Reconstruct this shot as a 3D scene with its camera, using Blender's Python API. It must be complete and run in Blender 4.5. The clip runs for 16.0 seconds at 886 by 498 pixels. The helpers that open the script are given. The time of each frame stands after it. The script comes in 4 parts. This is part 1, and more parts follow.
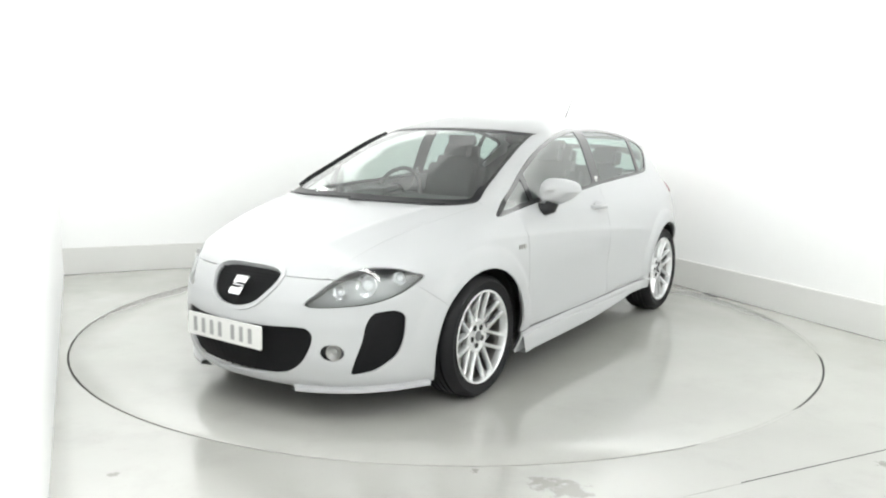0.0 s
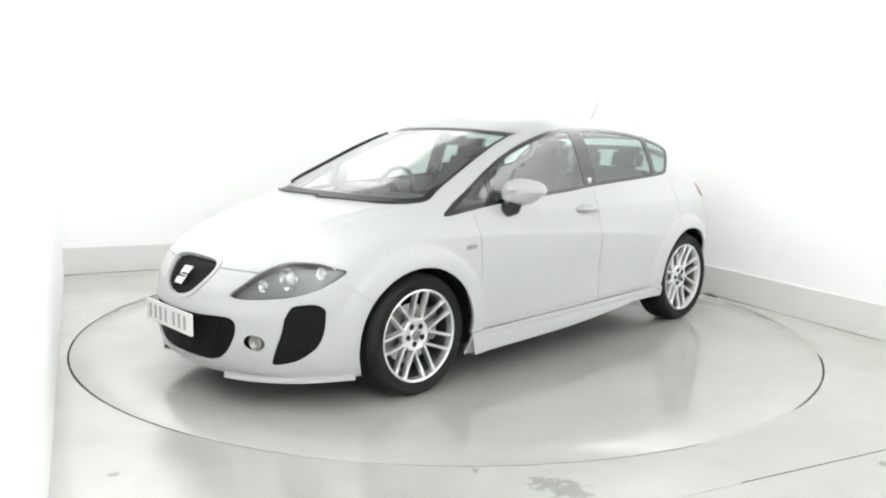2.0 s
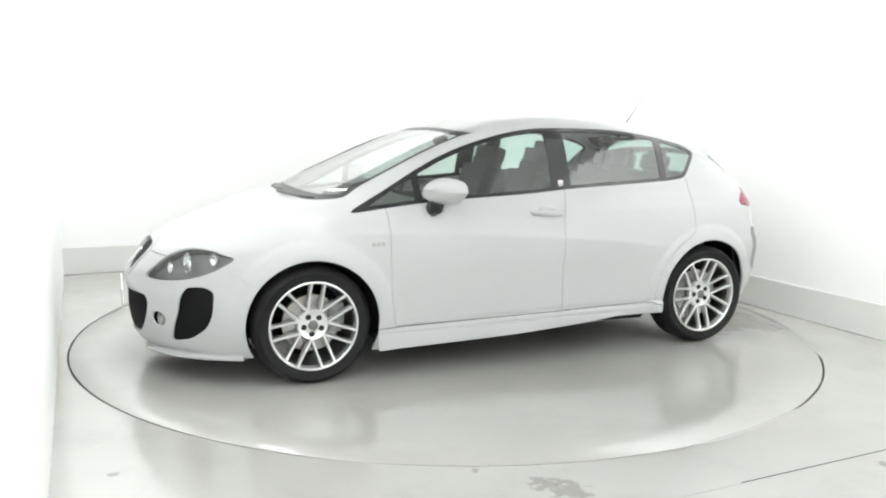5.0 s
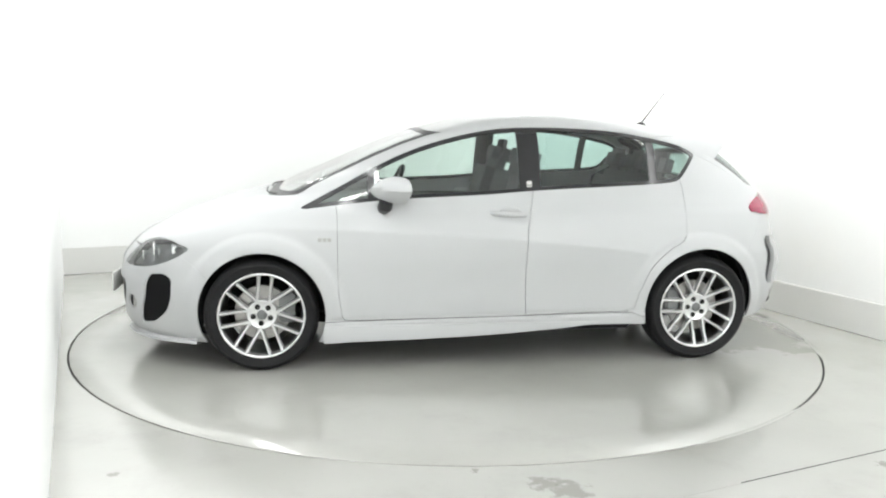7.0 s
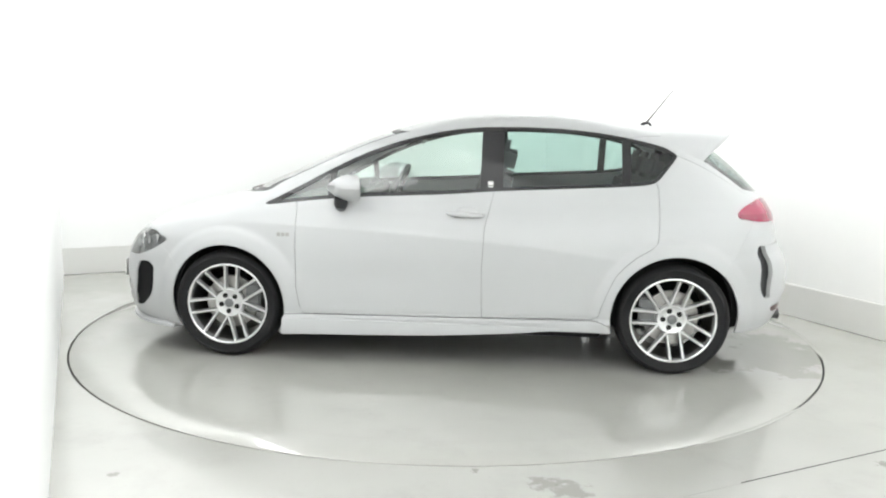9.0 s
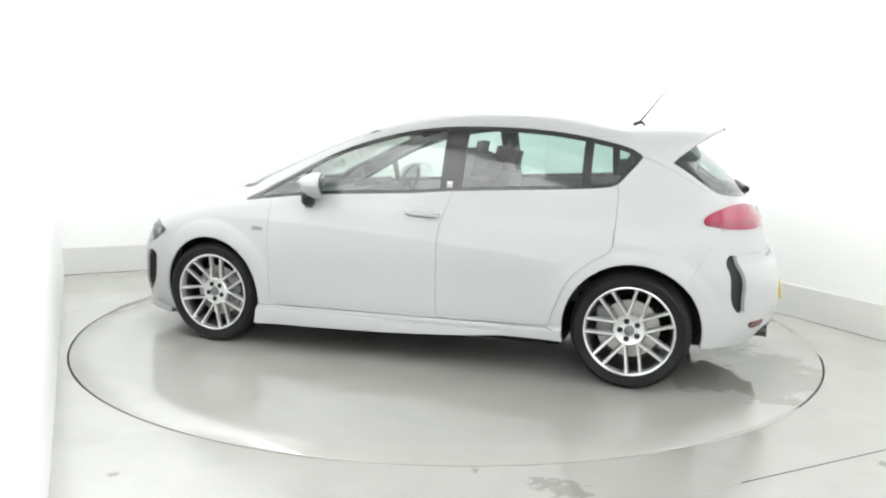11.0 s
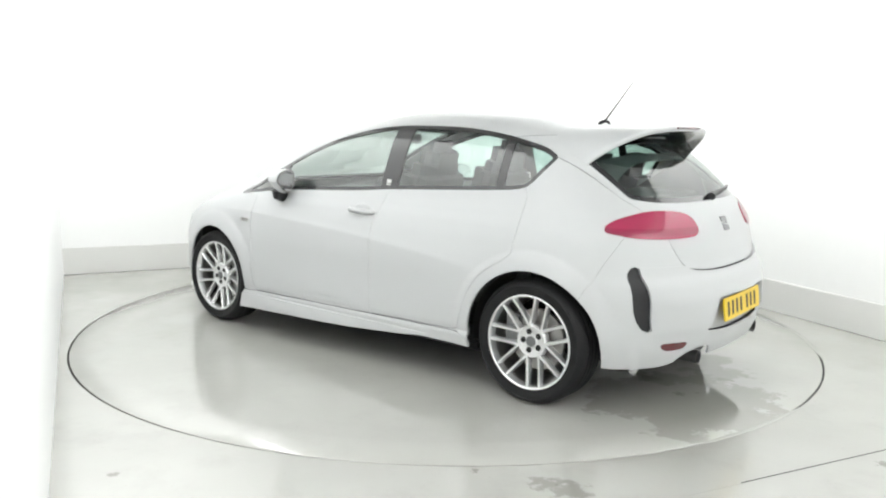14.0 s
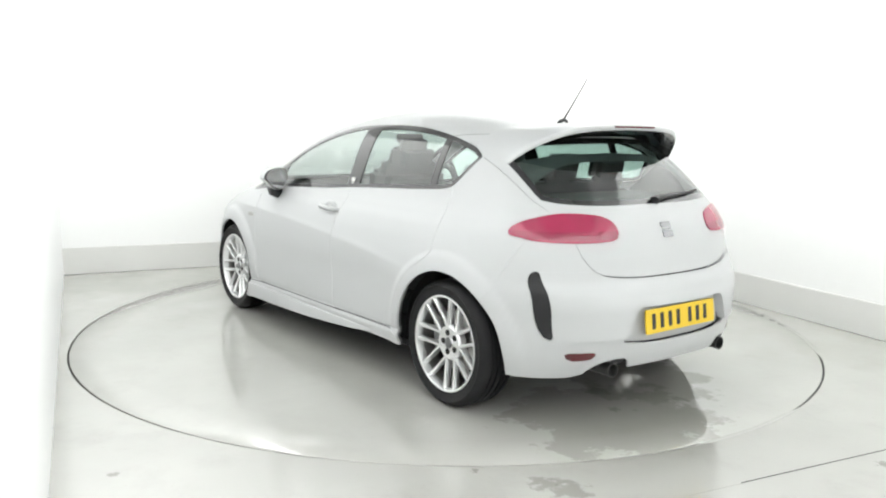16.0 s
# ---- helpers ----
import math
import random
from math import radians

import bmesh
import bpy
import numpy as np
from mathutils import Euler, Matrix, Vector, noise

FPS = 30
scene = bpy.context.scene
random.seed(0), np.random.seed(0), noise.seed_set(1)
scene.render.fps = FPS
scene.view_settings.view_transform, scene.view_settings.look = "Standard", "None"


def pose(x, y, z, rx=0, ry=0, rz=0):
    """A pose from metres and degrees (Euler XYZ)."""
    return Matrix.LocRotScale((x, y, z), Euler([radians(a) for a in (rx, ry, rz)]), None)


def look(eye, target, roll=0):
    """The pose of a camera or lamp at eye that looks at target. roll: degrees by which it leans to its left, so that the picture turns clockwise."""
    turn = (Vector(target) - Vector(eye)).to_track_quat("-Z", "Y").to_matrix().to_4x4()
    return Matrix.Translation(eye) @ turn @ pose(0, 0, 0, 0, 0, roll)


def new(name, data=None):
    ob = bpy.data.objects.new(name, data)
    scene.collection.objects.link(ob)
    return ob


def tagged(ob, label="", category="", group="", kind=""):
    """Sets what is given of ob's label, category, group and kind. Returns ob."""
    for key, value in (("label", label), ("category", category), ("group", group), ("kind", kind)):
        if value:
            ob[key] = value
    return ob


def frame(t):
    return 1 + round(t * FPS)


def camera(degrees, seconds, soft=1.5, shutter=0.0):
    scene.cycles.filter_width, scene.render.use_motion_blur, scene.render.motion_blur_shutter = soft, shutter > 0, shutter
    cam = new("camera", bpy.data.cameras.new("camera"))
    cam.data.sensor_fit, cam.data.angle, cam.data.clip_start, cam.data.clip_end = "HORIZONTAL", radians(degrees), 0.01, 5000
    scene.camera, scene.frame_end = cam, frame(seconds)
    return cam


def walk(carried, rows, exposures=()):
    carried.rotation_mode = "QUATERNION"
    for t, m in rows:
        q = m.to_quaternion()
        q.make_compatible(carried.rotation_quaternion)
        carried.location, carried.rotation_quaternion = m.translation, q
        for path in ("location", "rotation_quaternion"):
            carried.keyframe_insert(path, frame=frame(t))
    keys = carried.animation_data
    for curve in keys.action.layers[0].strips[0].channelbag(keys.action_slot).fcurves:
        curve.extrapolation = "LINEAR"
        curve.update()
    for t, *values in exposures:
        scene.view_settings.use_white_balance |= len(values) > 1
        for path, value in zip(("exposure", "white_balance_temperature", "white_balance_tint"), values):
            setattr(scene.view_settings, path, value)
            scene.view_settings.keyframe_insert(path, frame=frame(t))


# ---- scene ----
# ---- camera ----
cam = camera(58.6, 16.0, soft=2.1)
EYE = Vector((0.0, -5.513, 1.372))
AHEAD = Vector((math.sin(radians(-.291)) * math.cos(radians(8.775)), math.cos(radians(-.291)) * math.cos(radians(8.775)), -math.sin(radians(8.775))))
walk(cam, [(0.0, look(EYE, EYE + AHEAD, .98)), (16.0, look(EYE, EYE + AHEAD, .98))])

# ---- light: a white booth lit by added lamps out of view ----
ROOM = pose(0, 0, 0, 0, 0, 25.2)
world = bpy.data.worlds.new("world")
scene.world = world
world.use_nodes = True
world.node_tree.nodes["Background"].inputs[0].default_value = (.9, .95, 1, 1)
world.node_tree.nodes["Background"].inputs[1].default_value = .05
scene.view_settings.exposure = 0.0


def area_lamp(name, x, y, z, sx, sy, watts, colour=(.985, 1, .985)):
    data = bpy.data.lights.new(name, "AREA")
    data.shape, data.size, data.size_y, data.energy, data.color = "RECTANGLE", sx, sy, watts, colour
    ob = new(name, data)
    ob.matrix_world = ROOM @ pose(x, y, z)
    return ob


# unseen strip lamps added under the ceiling, turned to the walls, so that the white walls light the car
def add_wall_light(x, y, turn, width, watts):
    lamp = area_lamp("added_wall_lamp", x, y, 3.15, width, .6, watts)
    lamp.matrix_world = ROOM @ pose(x, y, 3.15, 66, 0, turn)


add_wall_light(-1.45, -1.4, 90, 7.4, 153)
add_wall_light(1.5, -1.4, -90, 7.4, 143)
add_wall_light(0, 1.75, 0, 4.2, 40)
add_wall_light(0, -4.6, 180, 4.2, 112)


# ---- materials ----
def material(name, colour, rough=.5, metal=0.0, coat=0.0, spec=.5, trans=0.0, ior=1.45, grain=None, bump=None, emit=0.0):
    """Principled material. grain: (scale, amount) of light and dark variation; bump: (scale, distance)."""
    mat = bpy.data.materials.new(name)
    mat.use_nodes = True
    nodes, links = mat.node_tree.nodes, mat.node_tree.links
    b = nodes["Principled BSDF"]
    b.inputs["Base Color"].default_value = (*colour, 1)
    b.inputs["Roughness"].default_value, b.inputs["Metallic"].default_value = rough, metal
    b.inputs["Coat Weight"].default_value, b.inputs["Coat Roughness"].default_value = coat, .05
    b.inputs["Transmission Weight"].default_value, b.inputs["IOR"].default_value = trans, ior
    b.inputs["Specular IOR Level"].default_value = spec
    if emit:
        b.inputs["Emission Color"].default_value, b.inputs["Emission Strength"].default_value = (*colour, 1), emit
    co = nodes.new("ShaderNodeTexCoord")
    if grain:
        scale, amount = grain
        big, small, mix, ramp = (nodes.new(k) for k in ("ShaderNodeTexNoise", "ShaderNodeTexNoise", "ShaderNodeMix", "ShaderNodeMix"))
        for n, s in ((big, scale), (small, scale * 9)):
            n.inputs["Scale"].default_value, n.inputs["Detail"].default_value = s, 6
            links.new(co.outputs["Object"], n.inputs["Vector"])
        mix.inputs["Factor"].default_value = .4
        links.new(big.outputs["Fac"], mix.inputs["A"]), links.new(small.outputs["Fac"], mix.inputs["B"])
        ramp.data_type = "RGBA"
        ramp.inputs["A"].default_value = (*[c * (1 - amount) for c in colour], 1)
        ramp.inputs["B"].default_value = (*[min(1, c * (1 + amount)) for c in colour], 1)
        links.new(mix.outputs["Result"], ramp.inputs["Factor"])
        links.new(ramp.outputs["Result"], b.inputs["Base Color"])
    if bump:
        n, k = nodes.new("ShaderNodeTexNoise"), nodes.new("ShaderNodeBump")
        n.inputs["Scale"].default_value, n.inputs["Detail"].default_value = bump[0], 4
        k.inputs["Distance"].default_value, k.inputs["Strength"].default_value = bump[1], .6
        links.new(co.outputs["Object"], n.inputs["Vector"])
        links.new(n.outputs["Fac"], k.inputs["Height"]), links.new(k.outputs["Normal"], b.inputs["Normal"])
    return mat


PAINT = material("white_paint", (.515, .523, .530), .34, coat=.28, spec=.2, grain=(60, .015))
WALL = material("wall_paint", (.90, .905, .90), .7, grain=(1.3, .02), bump=(60, .0006))
# ceiling out of view, greyed so that less light bounces onto roof and bonnet
CEILING = material("dimmed_ceiling", (.36, .36, .36), .8, grain=(1.3, .04))
SKIRT = material("skirting_board", (.72, .72, .70), .5, grain=(3, .03))


def floor_material(name, spots, dirt, puddles=()):
    """Worn pale floor paint: broad tone, scuffs, uneven gloss; spots: (x, y, radius) of dark worn patches; puddles: wet ones."""
    mat = material(name, (.42, .42, .40), .28, coat=.45, spec=.65)
    nodes, links = mat.node_tree.nodes, mat.node_tree.links
    b, co = nodes["Principled BSDF"], nodes.new("ShaderNodeTexCoord")

    def noise_at(scale, detail, stretch=None):
        n = nodes.new("ShaderNodeTexNoise")
        n.inputs["Scale"].default_value, n.inputs["Detail"].default_value, n.inputs["Roughness"].default_value = scale, detail, .65
        links.new(co.outputs["Object"], n.inputs["Vector"])
        return n.outputs["Fac"]

    def ramp(value, lo, hi, out0, out1):
        n = nodes.new("ShaderNodeMapRange")
        n.interpolation_type = "SMOOTHSTEP"
        for i, v in enumerate((lo, hi, out0, out1)):
            n.inputs[i + 1].default_value = v
        links.new(value, n.inputs[0])
        return n.outputs[0]

    def blend(factor, colour, before):
        n = nodes.new("ShaderNodeMix")
        n.data_type = "RGBA"
        links.new(factor, n.inputs["Factor"])
        if isinstance(before, tuple):
            n.inputs["A"].default_value = (*before, 1)
        else:
            links.new(before, n.inputs["A"])
        n.inputs["B"].default_value = (*colour, 1)
        return n.outputs["Result"]
    colour = blend(ramp(noise_at(.8, 2), .3, .7, 0, 1), (.465, .463, .437), (.420, .418, .394))
    colour = blend(ramp(noise_at(3.0, 5), .45, .90, 0, dirt), (.28, .28, .26), colour)
    colour = blend(ramp(noise_at(45, 3), .62, .75, 0, dirt * .8), (.31, .30, .28), colour)
    for x, y, r in spots:
        d, s, add = nodes.new("ShaderNodeVectorMath"), nodes.new("ShaderNodeMath"), nodes.new("ShaderNodeMath")
        d.operation, s.operation, add.operation = "DISTANCE", "DIVIDE", "MULTIPLY_ADD"
        links.new(co.outputs["Object"], d.inputs[0])
        d.inputs[1].default_value = (x, y, 0)
        links.new(d.outputs["Value"], s.inputs[0])
        s.inputs[1].default_value = r
        links.new(noise_at(1.6 / r, 6), add.inputs[0])
        add.inputs[1].default_value = 2.6
        links.new(s.outputs[0], add.inputs[2])
        colour = blend(ramp(add.outputs[0], 1.65, 2.05, .5, 0), (.16, .155, .135), colour)
    gloss = [(b.inputs["Roughness"], ramp(noise_at(2.6, 6), .34, .68, .11, .24)), (b.inputs["Coat Roughness"], ramp(noise_at(3.4, 4), .3, .7, .09, .15))]
    for x, y, r in puddles:
        d, s, add = nodes.new("ShaderNodeVectorMath"), nodes.new("ShaderNodeMath"), nodes.new("ShaderNodeMath")
        d.operation, s.operation, add.operation = "DISTANCE", "DIVIDE", "MULTIPLY_ADD"
        links.new(co.outputs["Object"], d.inputs[0])
        d.inputs[1].default_value = (x, y, 0)
        links.new(d.outputs["Value"], s.inputs[0])
        s.inputs[1].default_value = r
        links.new(noise_at(4.5, 5), add.inputs[0])
        add.inputs[1].default_value = 1.5
        links.new(s.outputs[0], add.inputs[2])
        wet = ramp(add.outputs[0], 1.45, 1.62, 1, 0)
        colour = blend(ramp(wet, 0, 1, 0, .4), (.17, .165, .145), colour)
        for i, (socket, dry) in enumerate(gloss):
            n = nodes.new("ShaderNodeMix")
            links.new(wet, n.inputs["Factor"]), links.new(dry, n.inputs["A"])
            n.inputs["B"].default_value = .03
            gloss[i] = socket, n.outputs["Result"]
    links.new(colour, b.inputs["Base Color"])
    for socket, value in gloss:
        links.new(value, socket)
    k = nodes.new("ShaderNodeBump")
    k.inputs["Distance"].default_value, k.inputs["Strength"].default_value = .0010, .4
    links.new(noise_at(2.5, 1), k.inputs["Height"]), links.new(k.outputs["Normal"], b.inputs["Normal"])
    return mat


FLOOR = floor_material("floor_paint", [(.40, -2.585, .10), (.50, -2.66, .12), (.13, -2.49, .028), (-1.30, -2.59, .035), (1.86, -2.35, .05)], .34)
DISC = floor_material("turntable_paint", [(-1.66, .26, .10), (-1.90, .40, .05)], .28, [(-1.98, .48, .62), (-1.66, -.08, .50)])
GAP = material("dark_gap", (.02, .02, .02), .8)
RUBBER = material("tyre_rubber", (.012, .012, .013), .62, spec=.3, grain=(30, .25), bump=(120, .0006))
ALLOY = material("silver_alloy", (.76, .765, .77), .28, metal=.85, coat=.3, grain=(50, .04))
BLACK = material("black_plastic", (.018, .018, .02), .38, grain=(40, .2), bump=(300, .0004))
GLOSS = material("gloss_black", (.025, .025, .027), .12, coat=.6)
CHROME = material("chrome", (.85, .85, .86), .08, metal=1.0)
LAMP_GREY = material("lamp_housing", (.21, .215, .22), .28, metal=.6, grain=(25, .2))
RED = material("red_lens", (.33, .026, .075), .16, coat=.45, grain=(30, .12))
DEEP_RED = material("deep_red_lens", (.265, .018, .058), .14, coat=.5, grain=(30, .12))
DARK_RED = material("dark_red_lens", (.10, .014, .018), .15, coat=.6, grain=(60, .15))
WHITE_PLATE = material("white_plate", (.78, .78, .76), .35, grain=(40, .03))
YELLOW_PLATE = material("yellow_plate", (.75, .52, .03), .35, grain=(40, .03))
# even mid grey for the front plate's bars
GREY_INK = material("mid_grey_ink", (.36, .36, .36), .5)
INK = material("dark_ink", (.03, .03, .03), .5)
PALE_INK = material("pale_print", (.75, .75, .74), .5)
CLOTH = material("seat_cloth", (.09, .09, .095), .9, grain=(60, .3), bump=(400, .001))
TRIM = material("cabin_plastic", (.15, .15, .153), .6, grain=(30, .15), bump=(300, .0006))
LINING = material("head_lining", (.70, .70, .67), .9, grain=(40, .05))
BADGE = material("dark_chrome", (.30, .30, .31), .2, metal=1.0)
MESH = material("black_mesh", (.012, .012, .013), .6, spec=.2, grain=(40, .2))
STEEL = material("brake_steel", (.42, .41, .40), .35, metal=1.0, grain=(40, .15))
LINER = material("arch_liner", (.015, .015, .016), .9, grain=(30, .3), bump=(80, .002))


def glass(name, tint, rough=.0, sheen=.06):
    """Thin pane: clear sheet that tints, with a mirror sheen."""
    mat = bpy.data.materials.new(name)
    mat.use_nodes = True
    nodes, links = mat.node_tree.nodes, mat.node_tree.links
    nodes.remove(nodes["Principled BSDF"])
    clear, shine, mix, facing, power, scale = (nodes.new(k) for k in ("ShaderNodeBsdfTransparent", "ShaderNodeBsdfGlossy", "ShaderNodeMixShader", "ShaderNodeLayerWeight", "ShaderNodeMath", "ShaderNodeMath"))
    clear.inputs["Color"].default_value = (*tint, 1)
    shine.inputs["Roughness"].default_value = rough
    facing.inputs["Blend"].default_value = .5
    power.operation, scale.operation = "POWER", "MULTIPLY_ADD"
    power.inputs[1].default_value, scale.inputs[1].default_value, scale.inputs[2].default_value = 4.0, .85, sheen
    links.new(facing.outputs["Facing"], power.inputs[0]), links.new(power.outputs[0], scale.inputs[0]), links.new(scale.outputs[0], mix.inputs[0])
    links.new(clear.outputs[0], mix.inputs[1]), links.new(shine.outputs[0], mix.inputs[2])
    links.new(mix.outputs[0], nodes["Material Output"].inputs["Surface"])
    return mat


DARK_GLASS = glass("tinted_glass", (.50, .62, .58), .02, .10)
GLASS = glass("window_glass", (.82, .92, .88), .03, .15)
REAR_GLASS = glass("rear_side_glass", (.68, .82, .78), .03, .13)
SCREEN_GLASS = glass("windscreen_glass", (.80, .89, .85), .08, .28)


# ---- mesh tools ----
def part(name, bm, mat, parent=None, label="", flat=False):
    """Links a bmesh as one mesh object under a thing or part."""
    me = bpy.data.meshes.new(name)
    bm.to_mesh(me)
    bm.free()
    me.materials.append(mat)
    if not flat:
        me.shade_smooth()
        me.set_sharp_from_angle(angle=radians(38))
    ob = new(name, me)
    ob.parent = parent
    return tagged(ob, label=label)


def box(bm, x0, x1, y0, y1, z0, z1, m=None, bevel=0.0):
    vs = [bm.verts.new((x, y, z)) for x in (x0, x1) for y in (y0, y1) for z in (z0, z1)]
    fs = [bm.faces.new([vs[i] for i in f]) for f in ((0, 1, 3, 2), (4, 6, 7, 5), (0, 4, 5, 1), (2, 3, 7, 6), (0, 2, 6, 4), (1, 5, 7, 3))]
    if bevel:
        r = bmesh.ops.bevel(bm, geom=list({e for f in fs for e in f.edges}), offset=bevel, segments=2, affect="EDGES")
        vs = list({v for f in r["faces"] for v in f.verts} | {v for v in vs if v.is_valid})
    if m is not None:
        bmesh.ops.transform(bm, matrix=m, verts=vs)
    return vs


def lathe(bm, profile, steps=64, m=None, closed=False):
    """Turns a profile of (radius, y) about the y axis."""
    rings = []
    for k in range(steps):
        a = 2 * math.pi * k / steps
        rings.append([bm.verts.new((r * math.cos(a), y, r * math.sin(a))) for r, y in profile])
    n = len(profile)
    for k in range(steps):
        p, q = rings[k], rings[(k + 1) % steps]
        for i in range(n if closed else n - 1):
            j = (i + 1) % n
            bm.faces.new((p[i], q[i], q[j], p[j]))
    if m is not None:
        bmesh.ops.transform(bm, matrix=m, verts=[v for r in rings for v in r])


def tube(bm, points, radius, steps=10, caps=True):
    """A round bar along points; radius may be a list."""
    rad = radius if isinstance(radius, (list, tuple)) else [radius] * len(points)
    pts, rings = [Vector(p) for p in points], []
    for i, p in enumerate(pts):
        d = (pts[min(i + 1, len(pts) - 1)] - pts[max(i - 1, 0)]).normalized()
        a = d.orthogonal().normalized()
        if rings:
            a = (last - d * last.dot(d)).normalized()
        last = a
        b = d.cross(a)
        rings.append([bm.verts.new(p + rad[i] * (a * math.cos(2 * math.pi * k / steps) + b * math.sin(2 * math.pi * k / steps))) for k in range(steps)])
    for p, q in zip(rings, rings[1:]):
        for k in range(steps):
            bm.faces.new((p[k], p[(k + 1) % steps], q[(k + 1) % steps], q[k]))
    if caps:
        bm.faces.new(rings[0][::-1]), bm.faces.new(rings[-1])


# ---- the booth ----
def floor_ring(x0, x1, y0, y1, radius):
    """Slab with a round hole for the turntable, in the booth's own axes."""
    bm = bmesh.new()
    angles = sorted([2 * math.pi * k / 240 for k in range(240)] + [math.atan2(y, x) % (2 * math.pi) for x in (x0, x1) for y in (y0, y1)])
    rows = []
    for a in angles:
        c, s = math.cos(a), math.sin(a)
        d = min((x1 if c > 0 else x0) / (c or 1e-9), (y1 if s > 0 else y0) / (s or 1e-9))
        rows.append([bm.verts.new(p) for p in ((radius * c, radius * s, -.05), (radius * c, radius * s, -.003), ((radius + .003) * c, (radius + .003) * s, 0), (d * c, d * s, 0))])
    for p, q in zip(rows, rows[1:] + rows[:1]):
        for i in range(3):
            bm.faces.new((p[i], p[i + 1], q[i + 1], q[i]))
    bmesh.ops.transform(bm, matrix=ROOM, verts=bm.verts)
    return bm


def booth():
    def wall(name, label, x0, x1, y0, y1, z0, z1, mat=WALL, cat="wall", bevel=0.0):
        bm = bmesh.new()
        box(bm, x0, x1, y0, y1, z0, z1, ROOM, bevel)
        return tagged(part(name, bm, mat, flat=not bevel), label, cat, kind="structure")
    floor = tagged(part("floor", floor_ring(-2.7, 2.75, -2.812, 3.0, 2.453), FLOOR, flat=True), "pale grey painted concrete booth floor around the turntable", "floor", kind="structure")
    # pale strips stand in for floor glare that washes out the dark gap
    for a0, a1 in ((-63, -43), (-19, 156)):
        bm = bmesh.new()
        rows = []
        for a in np.linspace(radians(a0), radians(a1), 8 + (a1 - a0)):
            end = min(1, 12 * min(a - radians(a0), radians(a1) - a) + .15)
            rows.append([bm.verts.new((r * math.cos(a), r * math.sin(a), z)) for r, z in ((2.4560 - .0200 * end, .0002), (2.4560 - .0190 * end, .0012), (2.4570, .0012), (2.4590, .0002))])
        for p, q in zip(rows, rows[1:]):
            for i in range(3):
                bm.faces.new((p[i], p[i + 1], q[i + 1], q[i]))
        bmesh.ops.recalc_face_normals(bm, faces=bm.faces)
        part("gap_glare_cover", bm, FLOOR, floor, "pale strip added over the turntable gap where glare hides it")
    wall("ground", "dark pit below the floor slabs", -2.7, 2.75, -5.9, 3.0, -.25, -.05, GAP, "ground")
    wall("floor_apron", "pale grey painted concrete floor slab, scuffed and stained", -2.7, 2.75, -5.9, -2.819, -.05, 0, FLOOR, "floor")
    # added strip that hides this stretch of the slab joint
    wall("floor_joint_cover", "pale strip added over the joint between the floor slabs", -2.5, -0.02, -2.8215, -2.8095, -.04, .0012, FLOOR, "floor")
    wall("wall_north", "plain white painted back wall of the booth", -2.7, 2.75, 2.79, 3.0, -.012, 3.4)
    wall("wall_west", "plain white painted side wall of the booth", -2.7, -2.50, -5.7, 2.79, -.012, 3.4)
    wall("wall_east", "plain white painted side wall of the booth", 2.54, 2.75, -5.7, 2.79, -.012, 3.4)
    wall("wall_south", "plain white painted wall behind the camera", -2.7, 2.75, -5.9, -5.7, -.012, 3.4)
    wall("ceiling", "unseen booth ceiling, added in grey to cut bounced light", -2.7, 2.75, -5.9, 3.0, 3.4, 3.5, CEILING, "ceiling")
    wall("trim_west", "thin grey joint strip on the side wall", -2.5, -2.497, -2.75, -1.55, .771, .779, SKIRT, "trim")
    wall("baseboard_north", "pale grey skirting board along the back wall", -2.5, 2.54, 2.765, 2.79, .001, .24, SKIRT, "baseboard", .004)
    wall("baseboard_east", "pale grey skirting board along the side wall", 2.515, 2.54, -5.7, 2.763, .001, .24, SKIRT, "baseboard", .004)


booth()


def turntable():
    root = tagged(new("turntable"), "round pale grey painted vehicle turntable set flush in the floor", "turntable")
    bm = bmesh.new()
    lathe(bm, [(.0005, 0), (.6, 0), (1.5, 0), (2.2, 0), (2.436, 0), (2.442, -.003), (2.442, -.048)], 240, pose(0, 0, 0, 90))
    bmesh.ops.recalc_face_normals(bm, faces=bm.faces)
    part("deck", bm, DISC, root)
    bm = bmesh.new()
    lathe(bm, [(2.4425, -.012), (2.4455, -.012), (2.4455, -.048), (2.4425, -.048)], 240, pose(0, 0, 0, 90), closed=True)
    part("edge_band", bm, BLACK, root, "black rubber edge band")
    return root


TABLE = turntable()
# ---- cutting sheets ----
def outline(points, steps=6, closed=True):
    """A smooth closed line through points."""
    p = np.array(points, float)
    out, n = [], len(p)
    for i in range(n):
        a, b, c, d = p[i - 1], p[i], p[(i + 1) % n], p[(i + 2) % n]
        for k in range(steps):
            t = k / steps
            out.append(.5 * (2 * b + (c - a) * t + (2 * a - 5 * b + 4 * c - d) * t * t + (3 * b - 3 * c + d - a) * t ** 3))
    return np.array(out)


